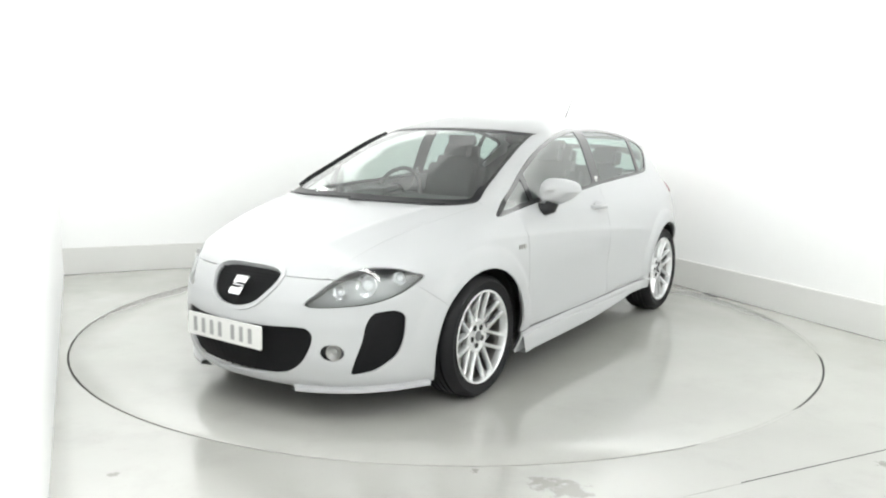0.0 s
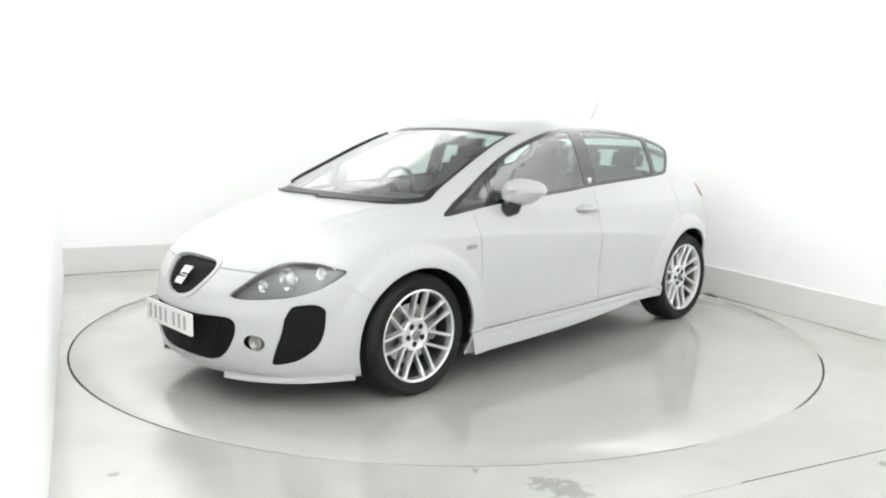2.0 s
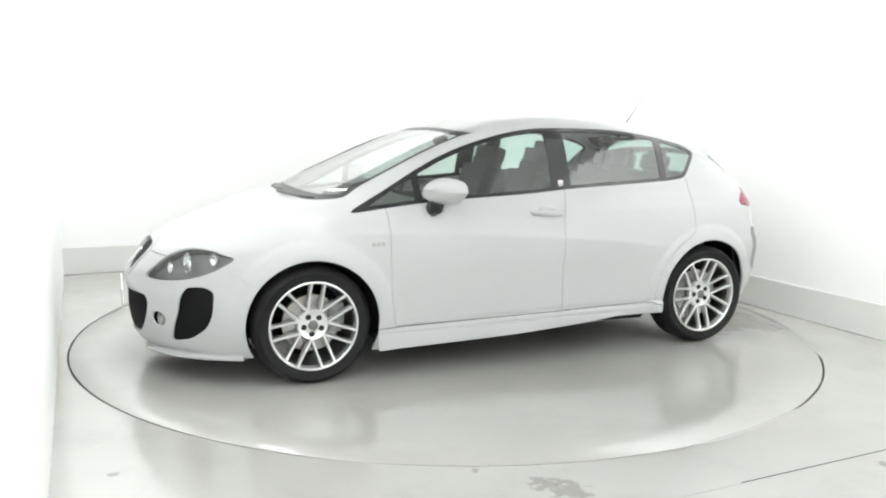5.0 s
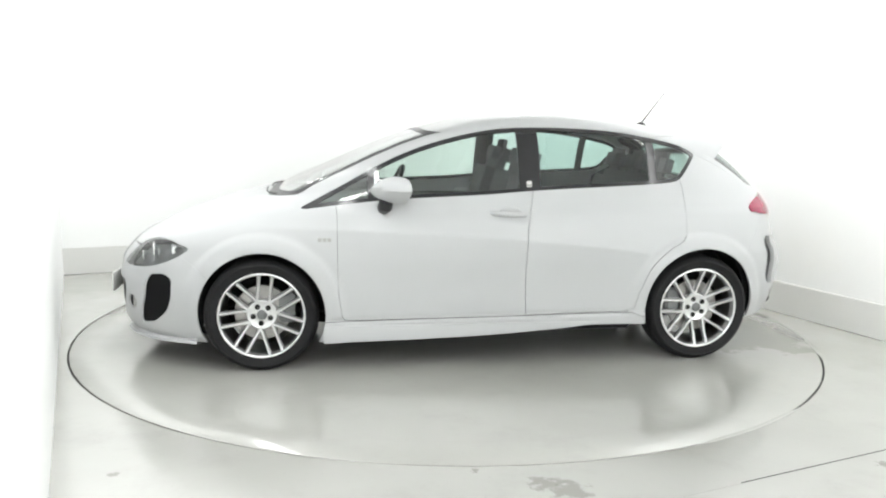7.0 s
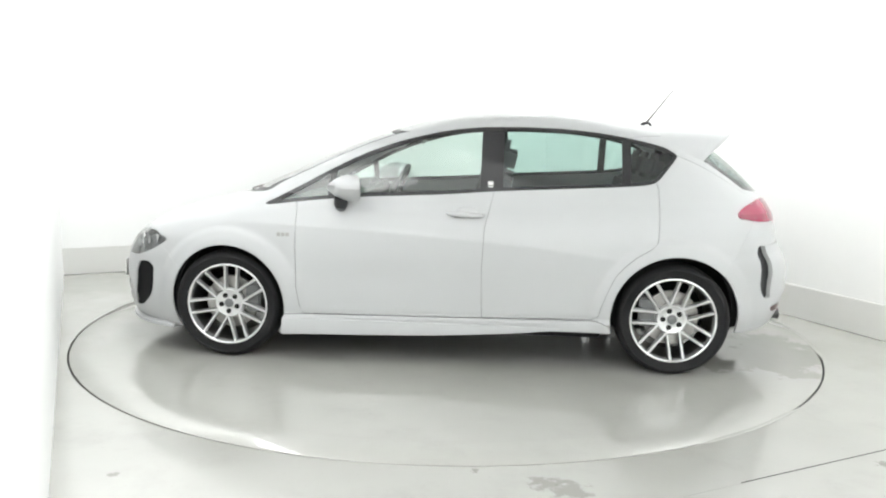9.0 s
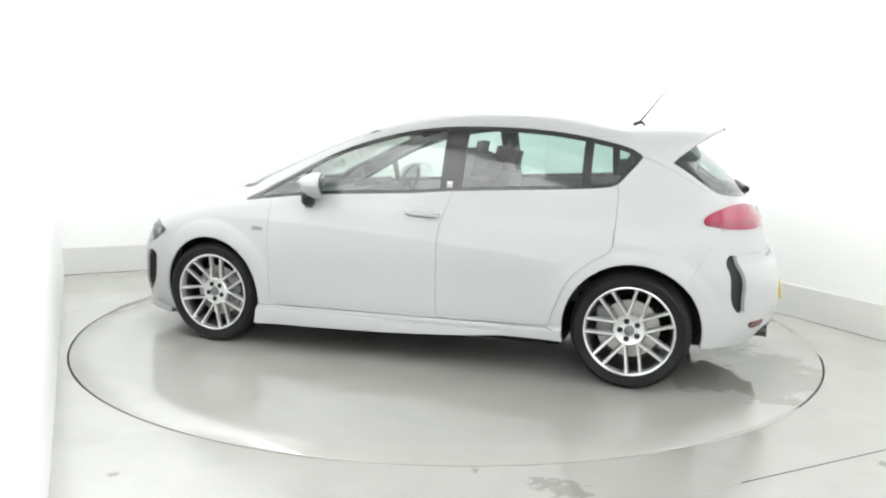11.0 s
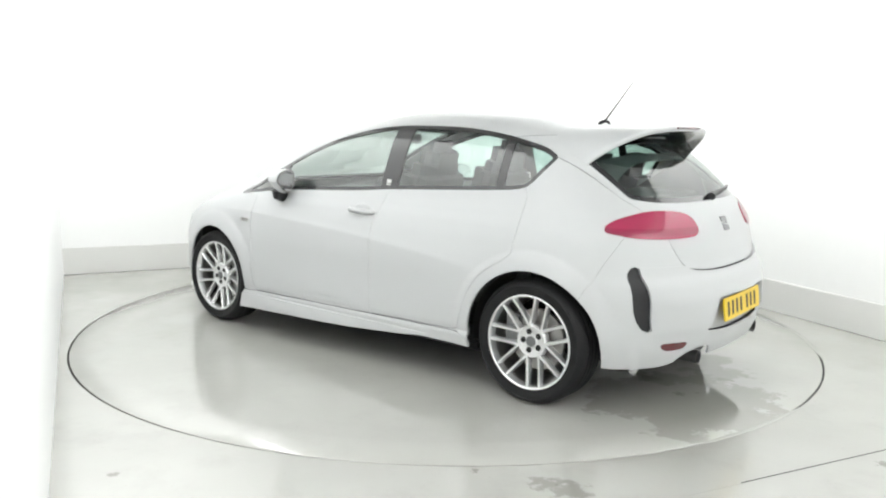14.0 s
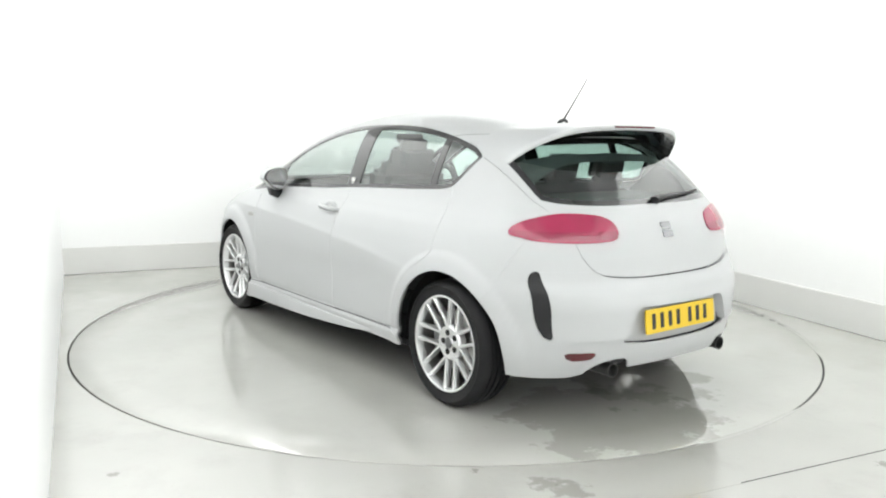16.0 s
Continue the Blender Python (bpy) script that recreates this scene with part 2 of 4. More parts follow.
def inside(q, poly):
    """Signed distance of points to a closed line: negative inside."""
    poly = np.array(poly, float)
    best, odd = np.full(len(q), 1e9), np.zeros(len(q), bool)
    for a, b in zip(poly, np.roll(poly, -1, 0)):
        ab = b - a
        t = np.clip(((q - a) @ ab) / (ab @ ab + 1e-15), 0, 1)
        best = np.minimum(best, np.hypot(*(q - a - t[:, None] * ab).T))
        if a[1] != b[1]:
            cross = ((a[1] > q[:, 1]) != (b[1] > q[:, 1])) & (q[:, 0] < (b[0] - a[0]) * (q[:, 1] - a[1]) / (b[1] - a[1]) + a[0])
            odd ^= cross
    return np.where(odd, -best, best)


def near_line(q, line):
    """Distance to an open line."""
    line = np.array(line, float)
    best = np.full(len(q), 1e9)
    for a, b in zip(line, line[1:]):
        ab = b - a
        t = np.clip(((q - a) @ ab) / (ab @ ab + 1e-15), 0, 1)
        best = np.minimum(best, np.hypot(*(q - a - t[:, None] * ab).T))
    return best


def split(sheet, g):
    """Cuts a sheet (points, normals, triangles) along g = 0: the sheet where g < 0, and the rest."""
    V, N, F = sheet
    g = np.where(np.abs(g) < 1e-7, 1e-7, g)
    neg = g[F] < 0
    count = neg.sum(1)
    lone = [F[count == 3]], [F[count == 0]]
    newV, newN, base = [V], [N], len(V)
    mixed = (count == 1) | (count == 2)
    if mixed.any():
        M, mn = F[mixed], neg[mixed]
        odd = np.where(mn.sum(1) == 1, mn.argmax(1), (~mn).argmax(1))
        r = np.arange(len(M))
        a, b, c = M[r, odd], M[r, (odd + 1) % 3], M[r, (odd + 2) % 3]
        pairs = np.sort(np.r_[np.stack([a, b], 1), np.stack([a, c], 1)], 1)
        keys, back = np.unique(pairs, axis=0, return_inverse=True)
        back = back.ravel()
        t = (g[keys[:, 0]] / (g[keys[:, 0]] - g[keys[:, 1]]))[:, None]
        newV.append(V[keys[:, 0]] * (1 - t) + V[keys[:, 1]] * t)
        nn = N[keys[:, 0]] * (1 - t) + N[keys[:, 1]] * t
        newN.append(nn / (np.linalg.norm(nn, axis=1, keepdims=True) + 1e-12))
        ab, ac = base + back[:len(M)], base + back[len(M):]
        tip, rest = np.stack([a, ab, ac], 1), np.r_[np.stack([ab, b, c], 1), np.stack([ab, c, ac], 1)]
        isneg = g[a] < 0
        two = np.r_[isneg, isneg]
        lone[0].extend((tip[isneg], rest[~two])), lone[1].extend((tip[~isneg], rest[two]))
    V, N = np.concatenate(newV), np.concatenate(newN)
    return tuple(trim((V, N, np.concatenate(f))) for f in lone)


def band(sheet, measure, half):
    """The narrow strip of a sheet where a linear measure lies within half of zero."""
    sheet = split(sheet, measure(sheet[0]) - half)[0]
    return split(sheet, -measure(sheet[0]) - half)[0]


def trim(sheet):
    V, N, F = sheet
    used, back = np.unique(F, return_inverse=True)
    return V[used], N[used], back.reshape(-1, 3)


def mirrored(sheet):
    V, N, F = sheet
    return V * [1, -1, 1], N * [1, -1, 1], F[:, ::-1]


def doubled(sheet):
    """The sheet and its mirror image, sewn together along the middle."""
    V, N, F = joined(sheet, mirrored(sheet))
    n = len(V) // 2
    ids = np.arange(2 * n)
    seam = np.nonzero(np.abs(V[:n, 1]) < 1e-6)[0]
    ids[seam + n] = seam
    return trim((V, N, ids[F]))


def joined(*sheets):
    V, N, F, base = [], [], [], 0
    for v, n, f in sheets:
        V.append(v), N.append(n), F.append(f + base)
        base += len(v)
    return np.concatenate(V), np.concatenate(N), np.concatenate(F)


def rim(sheet, depth, sewn=False):
    """Turns the sheet's edges inwards, so that it shows its thickness."""
    V, N, F = sheet
    E = np.concatenate([F[:, [0, 1]], F[:, [1, 2]], F[:, [2, 0]]])
    key = np.sort(E, 1)
    _, first, count = np.unique(key, axis=0, return_index=True, return_counts=True)
    B = E[first[count == 1]]
    mid = (np.abs(V[B[:, 0], 1]) < 1e-5) & (np.abs(V[B[:, 1], 1]) < 1e-5)
    B = B[~mid]
    ids, back = np.unique(B, return_inverse=True)
    B2 = back.reshape(-1, 2)
    n = len(ids)
    if sewn:
        q = np.r_[np.stack([B[:, 1], B[:, 0], B2[:, 0] + len(V)], 1), np.stack([B[:, 1], B2[:, 0] + len(V), B2[:, 1] + len(V)], 1)]
        return np.r_[V, V[ids] - N[ids] * depth], np.r_[N, N[ids]], np.r_[F, q]
    top, low = V[ids], V[ids] - N[ids] * depth
    q = np.r_[np.stack([B2[:, 1], B2[:, 0], B2[:, 0] + n], 1), np.stack([B2[:, 1], B2[:, 0] + n, B2[:, 1] + n], 1)]
    VV = np.r_[top, low]
    fn = np.zeros_like(VV)
    face = np.cross(VV[q[:, 1]] - VV[q[:, 0]], VV[q[:, 2]] - VV[q[:, 0]])
    for k in range(3):
        np.add.at(fn, q[:, k], face)
    fn /= np.linalg.norm(fn, axis=1, keepdims=True) + 1e-12
    return joined(sheet, (VV, fn, q))


def pushed(sheet, d):
    V, N, F = sheet
    return V + N * d, N, F


def panel(name, sheet, mat, parent, label="", depth=.012, push=0.0, sewn=False):
    """One mesh object from a sheet, with its edges turned in."""
    if push:
        sheet = pushed(sheet, push)
    if depth:
        sheet = rim(sheet, depth, sewn)
    V, N, F = sheet
    me = bpy.data.meshes.new(name)
    me.from_pydata((V + SHIFT).tolist(), [], F.tolist())
    me.materials.append(mat)
    me.shade_smooth()
    me.normals_split_custom_set_from_vertices(N.tolist())
    ob = new(name, me)
    ob.parent = parent
    return tagged(ob, label=label)


SHIFT = np.array([-.0846, .2183, 0])
MOVE = Matrix.Translation(SHIFT)
def spline(xs, ys):
    """Smooth curve through points that never overshoots them."""
    xs, ys = np.array(xs, float), np.array(ys, float)
    h, d = np.diff(xs), np.diff(ys) / np.diff(xs)
    m = np.zeros(len(xs))
    for i in range(1, len(xs) - 1):
        if d[i - 1] * d[i] > 0:
            a, b = 2 * h[i] + h[i - 1], h[i] + 2 * h[i - 1]
            m[i] = (a + b) / (a / d[i - 1] + b / d[i])
    m[0], m[-1] = d[0], d[-1]

    def at(x):
        x = np.clip(np.asarray(x, float), xs[0], xs[-1])
        i = np.clip(np.searchsorted(xs, x, side="right") - 1, 0, len(h) - 1)
        t = (x - xs[i]) / h[i]
        return ((1 + 2 * t) * (1 - t) ** 2 * ys[i] + t * (1 - t) ** 2 * h[i] * m[i]
                + t * t * (3 - 2 * t) * ys[i + 1] + t * t * (t - 1) * h[i] * m[i + 1])
    return at


# the body, level by level: nose, tail and half width of each horizontal slice, and how square it is
NOSE = spline([.13, .20, .26, .34, .45, .55, .63, .70, .76, .82, .88, .94, .985, 1.02, 1.10, 1.20, 1.30, 1.37, 1.42, 1.445, 1.455],
              [2.10, 2.17, 2.19, 2.20, 2.20, 2.175, 2.12, 2.045, 1.93, 1.78, 1.60, 1.38, 1.24, 1.17, .985, .76, .53, .335, .13, -.08, -.45])
TAIL = spline([.13, .20, .28, .36, .45, .56, .64, .70, .80, .90, 1.0, 1.06, 1.14, 1.22, 1.30, 1.36, 1.41, 1.44, 1.455],
              [-1.91, -1.97, -2.02, -2.05, -2.06, -2.055, -2.03, -1.99, -1.965, -1.93, -1.865, -1.81, -1.73, -1.64, -1.53, -1.38, -1.12, -.82, -.45])
WIDE = spline([.13, .20, .30, .45, .60, .70, .80, .88, .94, 1.0, 1.1, 1.2, 1.3, 1.36, 1.40, 1.43, 1.447, 1.455],
              [.835, .855, .868, .875, .878, .872, .855, .828, .795, .762, .722, .683, .635, .585, .52, .42, .28, .05])
FRONT_N = spline([.13, .5, .62, .7, .8, .9, .97, 1.05, 1.2, 1.35, 1.43, 1.455], [6.4, 6.4, 6.4, 6.6, 7.0, 7.0, 7.0, 6.5, 6.2, 5.0, 3.0, 2.0])
FRONT_M = spline([.13, .5, .62, .7, .8, .9, .97, 1.05, 1.2, 1.35, 1.43, 1.455], [2.0, 2.0, 2.3, 2.6, 2.9, 3.2, 3.6, 4.8, 5.2, 4.2, 2.6, 2.2])
BACK_N = spline([.13, .45, .75, 1.0, 1.25, 1.36, 1.455], [6.0, 6.0, 8.0, 8.5, 7.0, 4.5, 2.4])
BACK_M = spline([.13, .45, .75, 1.0, 1.25, 1.36, 1.455], [2.6, 2.6, 2.7, 3.4, 3.4, 3.0, 2.2])
WAIST = spline([.13, 1.0, 1.455], [-.1, -.1, -.45])
AXLE, ARCH_R, ARCH_Z = 1.289, .352, .322


def smooth(a, b, x):
    t = np.clip((x - a) / (b - a), 0, 1)
    return t * t * (3 - 2 * t)

CREASE = spline([-1.25, -.95, -.2, .87, 1.4], [.585, .655, .737, .800, .815])


def swell(x, z):
    """How far the flank stands out of the plain slice: arch lips, sill skirt, the falling flank crease."""
    dy = np.zeros_like(x)
    for cx in (AXLE, -AXLE):
        r = np.hypot(x - cx, z - ARCH_Z)
        dy += .012 * np.exp(-((r - .37) / .055) ** 2) * smooth(.10, .25, z)
        dy += .013 * (1 - smooth(.425, .465, r)) * smooth(.20, .40, z)
    sill, ledge = smooth(-.965, -.94, x) * (1 - smooth(.985, 1.0, x)), z - .28 - .014 * (1 - x)
    dy += sill * (.013 * (1 - smooth(-.010, .002, ledge)) - .004 * np.exp(-((ledge - .010) / .008) ** 2))
    d = z - CREASE(x)
    ends = smooth(-1.15, -.7, x) * (1 - smooth(1.0, 1.4, x))
    dy += ends * (.012 * np.exp(-np.abs(d) / .040) * (d > 0) + .012 * np.exp(-np.abs(d) / .12) * (d <= 0))
    dy -= .010 * np.exp(-((z - .50) / .12) ** 2) * smooth(-.95, -.6, x) * (1 - smooth(.6, .95, x))
    return dy


def slice_at(z, count):
    """Half of the slice at height z, from nose to tail, evenly spaced."""
    xf, xr, w, xm = float(NOSE(z)), float(TAIL(z)), float(WIDE(z)), float(WAIST(z))
    p = np.linspace(0, np.pi / 2, 500)
    n, m = float(FRONT_N(z)), float(FRONT_M(z))
    fx, fy = xm + (xf - xm) * np.cos(p) ** (2 / n), w * np.sin(p) ** (2 / m)
    n, m = float(BACK_N(z)), float(BACK_M(z))
    bx, by = xm + (xr - xm) * np.cos(p[::-1]) ** (2 / n), w * np.sin(p[::-1]) ** (2 / m)
    x, y = np.r_[fx, bx[1:]], np.r_[fy, by[1:]]
    s = np.r_[0, np.cumsum(np.hypot(np.diff(x), np.diff(y)))]
    u = np.linspace(0, s[-1], count)
    x, y = np.interp(u, s, x), np.interp(u, s, y)
    ny = np.abs(np.gradient(x, u))
    y = y + swell(x, np.full_like(x, z)) * np.clip(ny * 1.5 - .5, 0, 1) * (y > .02)
    y[0] = y[-1] = 0
    return np.stack([x, y, np.full_like(x, z)], 1)


def crown(z):
    """Extra rise of the roof's middle."""
    return .016 * smooth(1.385, 1.45, z)


def body_shell(count=240, levels=230):
    """Left half of the painted shell: points, normals, triangles."""
    zz = np.linspace(.13, 1.455, 3000)
    step = np.sqrt(np.gradient(zz) ** 2 + .3 * np.gradient(NOSE(zz)) ** 2 + .3 * np.gradient(TAIL(zz)) ** 2 + .3 * np.gradient(WIDE(zz)) ** 2)
    s = np.cumsum(step)
    zs = np.interp(np.linspace(s[0], s[-1], levels), s, zz)
    P = np.stack([slice_at(z, count) for z in zs])
    P[..., 2] += crown(P[..., 2])
    # two raised folds on the bonnet, from the grille's corners to the windscreen's
    x, y, z = P[..., 0], P[..., 1], P[..., 2]
    fold = .20 + .36 * np.clip((2.03 - x) / .9, 0, 1.2)
    d = y - fold
    P[..., 2] += np.where(d < 0, -.012 * (1 - np.exp(-np.abs(d) / .10)), 0.) * smooth(1.12, 1.35, x) * (1 - smooth(1.85, 2.0, x)) * smooth(.70, .76, z) + \
        .007 * np.exp(-(d / .045) ** 2) * smooth(1.15, 1.4, x) * (1 - smooth(1.9, 2.04, x)) * smooth(.70, .76, z)
    du, dv = np.gradient(P, axis=1), np.gradient(P, axis=0)
    N = np.cross(du, dv)
    N /= np.linalg.norm(N, axis=2, keepdims=True) + 1e-12
    N[:, 0, 1] = N[:, -1, 1] = 0
    N[-3:] = (0, 0, 1)
    i = np.arange(levels * count).reshape(levels, count)
    a, b, c, d = i[:-1, :-1].ravel(), i[:-1, 1:].ravel(), i[1:, 1:].ravel(), i[1:, :-1].ravel()
    F = np.r_[np.stack([a, b, c], 1), np.stack([a, c, d], 1)]
    return P.reshape(-1, 3), N.reshape(-1, 3), F
# ---- the car ----
def side(p):
    return p[:, [0, 2]]


def front(p):
    return p[:, [1, 2]]


def surface_x(y, z, ahead=True):
    """Where the shell lies at half width y and height z, at the nose or the tail."""
    s = slice_at(z, 700)
    s = s[s[:, 0] > 0] if ahead else s[s[:, 0] < 0]
    return float(s[np.argmin(np.abs(s[:, 1] - abs(y))), 0])


def surface_y(x, z):
    s = slice_at(z, 700)
    return float(s[np.argmin(np.abs(s[:, 0] - x)), 1])


def roof_z(x, y):
    """Height of the shell over a point of the plan."""
    lo, hi = .5, 1.4549
    for _ in range(26):
        mid = (lo + hi) / 2
        s = slice_at(mid, 400)
        out = x > s[0, 0] or x < s[-1, 0] or abs(y) > np.interp(-x, -s[:, 0], s[:, 1])
        lo, hi = (lo, mid) if out else (mid, hi)
    return lo + float(crown(lo))


CAR = tagged(new("car"), "white five-door hatchback with silver alloy wheels on the turntable", "car")
DLO = outline([(1.073, .909), (.90, .927), (.732, .946), (.477, .967), (.018, .991), (-.286, 1.015), (-.667, 1.036), (-.986, 1.054), (-1.131, 1.068), (-1.185, 1.09), (-1.234, 1.145),
               (-1.292, 1.218), (-1.294, 1.236), (-1.276, 1.252), (-1.206, 1.285), (-1.028, 1.327), (-.852, 1.355), (-.678, 1.372), (-.503, 1.379), (-.327, 1.38), (-.155, 1.374), (.015, 1.354),
               (.184, 1.318), (.354, 1.269), (.523, 1.204), (.691, 1.121), (.856, 1.03), (.985, .962)])
DOOR_FRONT = [(.88, .955), (.872, .88), (.871, .731), (.866, .445), (.842, .30), (.825, .286), (-.15, .297), (-.213, .30), (-.206, .561), (-.218, .821), (-.262, 1.0), (-.28, 1.1), (.4, 1.05)]
DOOR_REAR = [(-.28, 1.1), (-.262, 1.0), (-.218, .821), (-.206, .561), (-.213, .30), (-.83, .312), (-.868, .33), (-.887, .403), (-.92, .49), (-.956, .567), (-1.01, .63), (-1.075, .681), (-1.15, .725), (-1.182, .761),
             (-1.19, .9), (-1.189, 1.045), (-1.16, 1.13)]
SILL = [(1.0, .05), (1.0, .28), (-.86, .306), (-.93, .28), (-1.0, .05)]
FRONT_BUMPER = [(1.55, .05), (1.55, .50), (1.68, .61), (1.76, .66), (1.93, .672), (2.4, .672), (2.4, .05)]
REAR_BUMPER = [(-1.55, .05), (-1.55, .56), (-1.66, .76), (-1.72, .875), (-2.4, .875), (-2.4, .05)]
HEADLIGHT = outline([(.389, .561), (.431, .613), (.481, .668), (.528, .707), (.589, .726), (.678, .723), (.73, .705), (.768, .680), (.735, .621), (.695, .589), (.631, .565), (.535, .553), (.44, .549)])
TAILLIGHT = outline([(.755, .897), (.735, .93), (.685, .963), (.597, .989), (.5, .991), (.403, .979), (.352, .955), (.336, .915), (.352, .882), (.40, .869), (.55, .866), (.69, .872), (.74, .886)])
SHIELD = outline([(0, .700), (.14, .697), (.205, .682), (.218, .655), (.199, .614), (.15, .559), (.08, .53), (0, .522), (-.08, .53), (-.15, .559), (-.199, .614), (-.218, .655), (-.205, .682), (-.14, .697)])
INTAKE = outline([(0, .452), (.2, .453), (.38, .459), (.425, .445), (.438, .41), (.42, .345), (.381, .285), (.30, .232), (.15, .215), (0, .212), (-.15, .215), (-.3, .232), (-.381, .285), (-.42, .345), (-.438, .41), (-.425, .445), (-.38, .459), (-.2, .453)])
VENT = outline([(.65, .522), (.685, .533), (.715, .533), (.738, .505), (.74, .45), (.733, .38), (.713, .315), (.662, .258), (.62, .24), (.575, .234), (.59, .29), (.619, .39), (.632, .47)])
FOG = [(.515 + .046 * math.cos(a), .343 + .040 * math.sin(a)) for a in np.linspace(0, 2 * math.pi, 36, endpoint=False)]
REAR_VENT = [(.742, .64), (.743, .68), (.740, .712), (.732, .732), (.722, .742), (.712, .744), (.704, .736), (.698, .69), (.688, .62), (.676, .53), (.664, .440), (.668, .432), (.682, .430), (.694, .442), (.710, .475), (.725, .525), (.736, .58)]
REFLECTOR = outline([(.623, .372), (.56, .377), (.505, .376), (.515, .352), (.535, .343), (.60, .340)])
NOTCH = outline([(0, .572), (.25, .578), (.31, .57), (.335, .53), (.37, .45), (.385, .425), (.34, .412), (.2, .402), (0, .40), (-.2, .402), (-.34, .412), (-.385, .425), (-.37, .45), (-.335, .53), (-.31, .57), (-.25, .578)])
SCREEN = outline([(0, .962), (.3, .962), (.55, .964), (.64, .972), (.668, .99), (.64, 1.08), (.60, 1.21), (.557, 1.325), (.54, 1.345), (.3, 1.364), (0, 1.37), (-.3, 1.364), (-.54, 1.345), (-.557, 1.325),
                  (-.60, 1.21), (-.64, 1.08), (-.668, .99), (-.64, .972), (-.55, .964), (-.3, .962)])
BACKLIGHT = outline([(0, 1.021), (.3, 1.023), (.5, 1.03), (.59, 1.043), (.61, 1.06), (.612, 1.15), (.605, 1.24), (.59, 1.29), (.5, 1.32), (0, 1.335), (-.5, 1.32), (-.59, 1.29), (-.605, 1.24), (-.612, 1.15), (-.61, 1.06), (-.59, 1.043), (-.5, 1.03), (-.3, 1.023)])
TAILGATE = outline([(0, .697), (.2, .699), (.36, .708), (.47, .73), (.53, .79), (.56, .86), (.585, .94), (.615, 1.01), (.636, 1.06), (.64, 1.2), (.62, 1.31), (.5, 1.345), (0, 1.36), (-.5, 1.345), (-.62, 1.31), (-.64, 1.2), (-.636, 1.06), (-.615, 1.01),
                    (-.585, .94), (-.56, .86), (-.53, .79), (-.47, .73), (-.36, .708), (-.2, .699)])
INSERT = [(.705, .74), (-.705, .74), (-.698, .69), (-.676, .53), (-.664, .434), (0, .434), (.664, .434), (.676, .53), (.698, .69)]
EXHAUST_CUT = outline([(.525, .265), (.505, .305), (.46, .330), (.39, .342), (.345, .332), (.328, .27), (.40, .24)])
HEM = spline([-2.1, -2.03, -1.95, -1.86, -1.7, -1.6, -.9, -.63, -.46, .05, .54, .9, 1.6, 1.98, 2.2], [.297, .294, .285, .25, .238, .245, .236, .236, .221, .19, .174, .166, .152, .152, .172])


def both(name, sheet, mat, label="", depth=.012, push=0.0, parent=None, sewn=False):
    """A part on the left flank and its mirror image on the right."""
    return [panel(name, s, mat, parent or CAR, label, depth, push, sewn) for s in (sheet, mirrored(sheet))]


def whole(name, sheet, mat, label="", depth=.012, push=0.0, parent=None, sewn=False):
    return panel(name, doubled(sheet), mat, parent or CAR, label, depth, push, sewn)


def placed(name, bm, mat, parent=None, label=""):
    """A part drawn in the car's axes."""
    bmesh.ops.transform(bm, matrix=MOVE, verts=bm.verts)
    return part(name, bm, mat, parent or CAR, label)


def cut(sheet, poly, view, ahead=None, grow=0.0):
    q = sheet[0]
    g = inside(view(q), poly) - grow
    if ahead is not None:
        g = np.maximum(g, (-.1 - q[:, 0]) if ahead else (q[:, 0] + .6))
    return split(sheet, g)


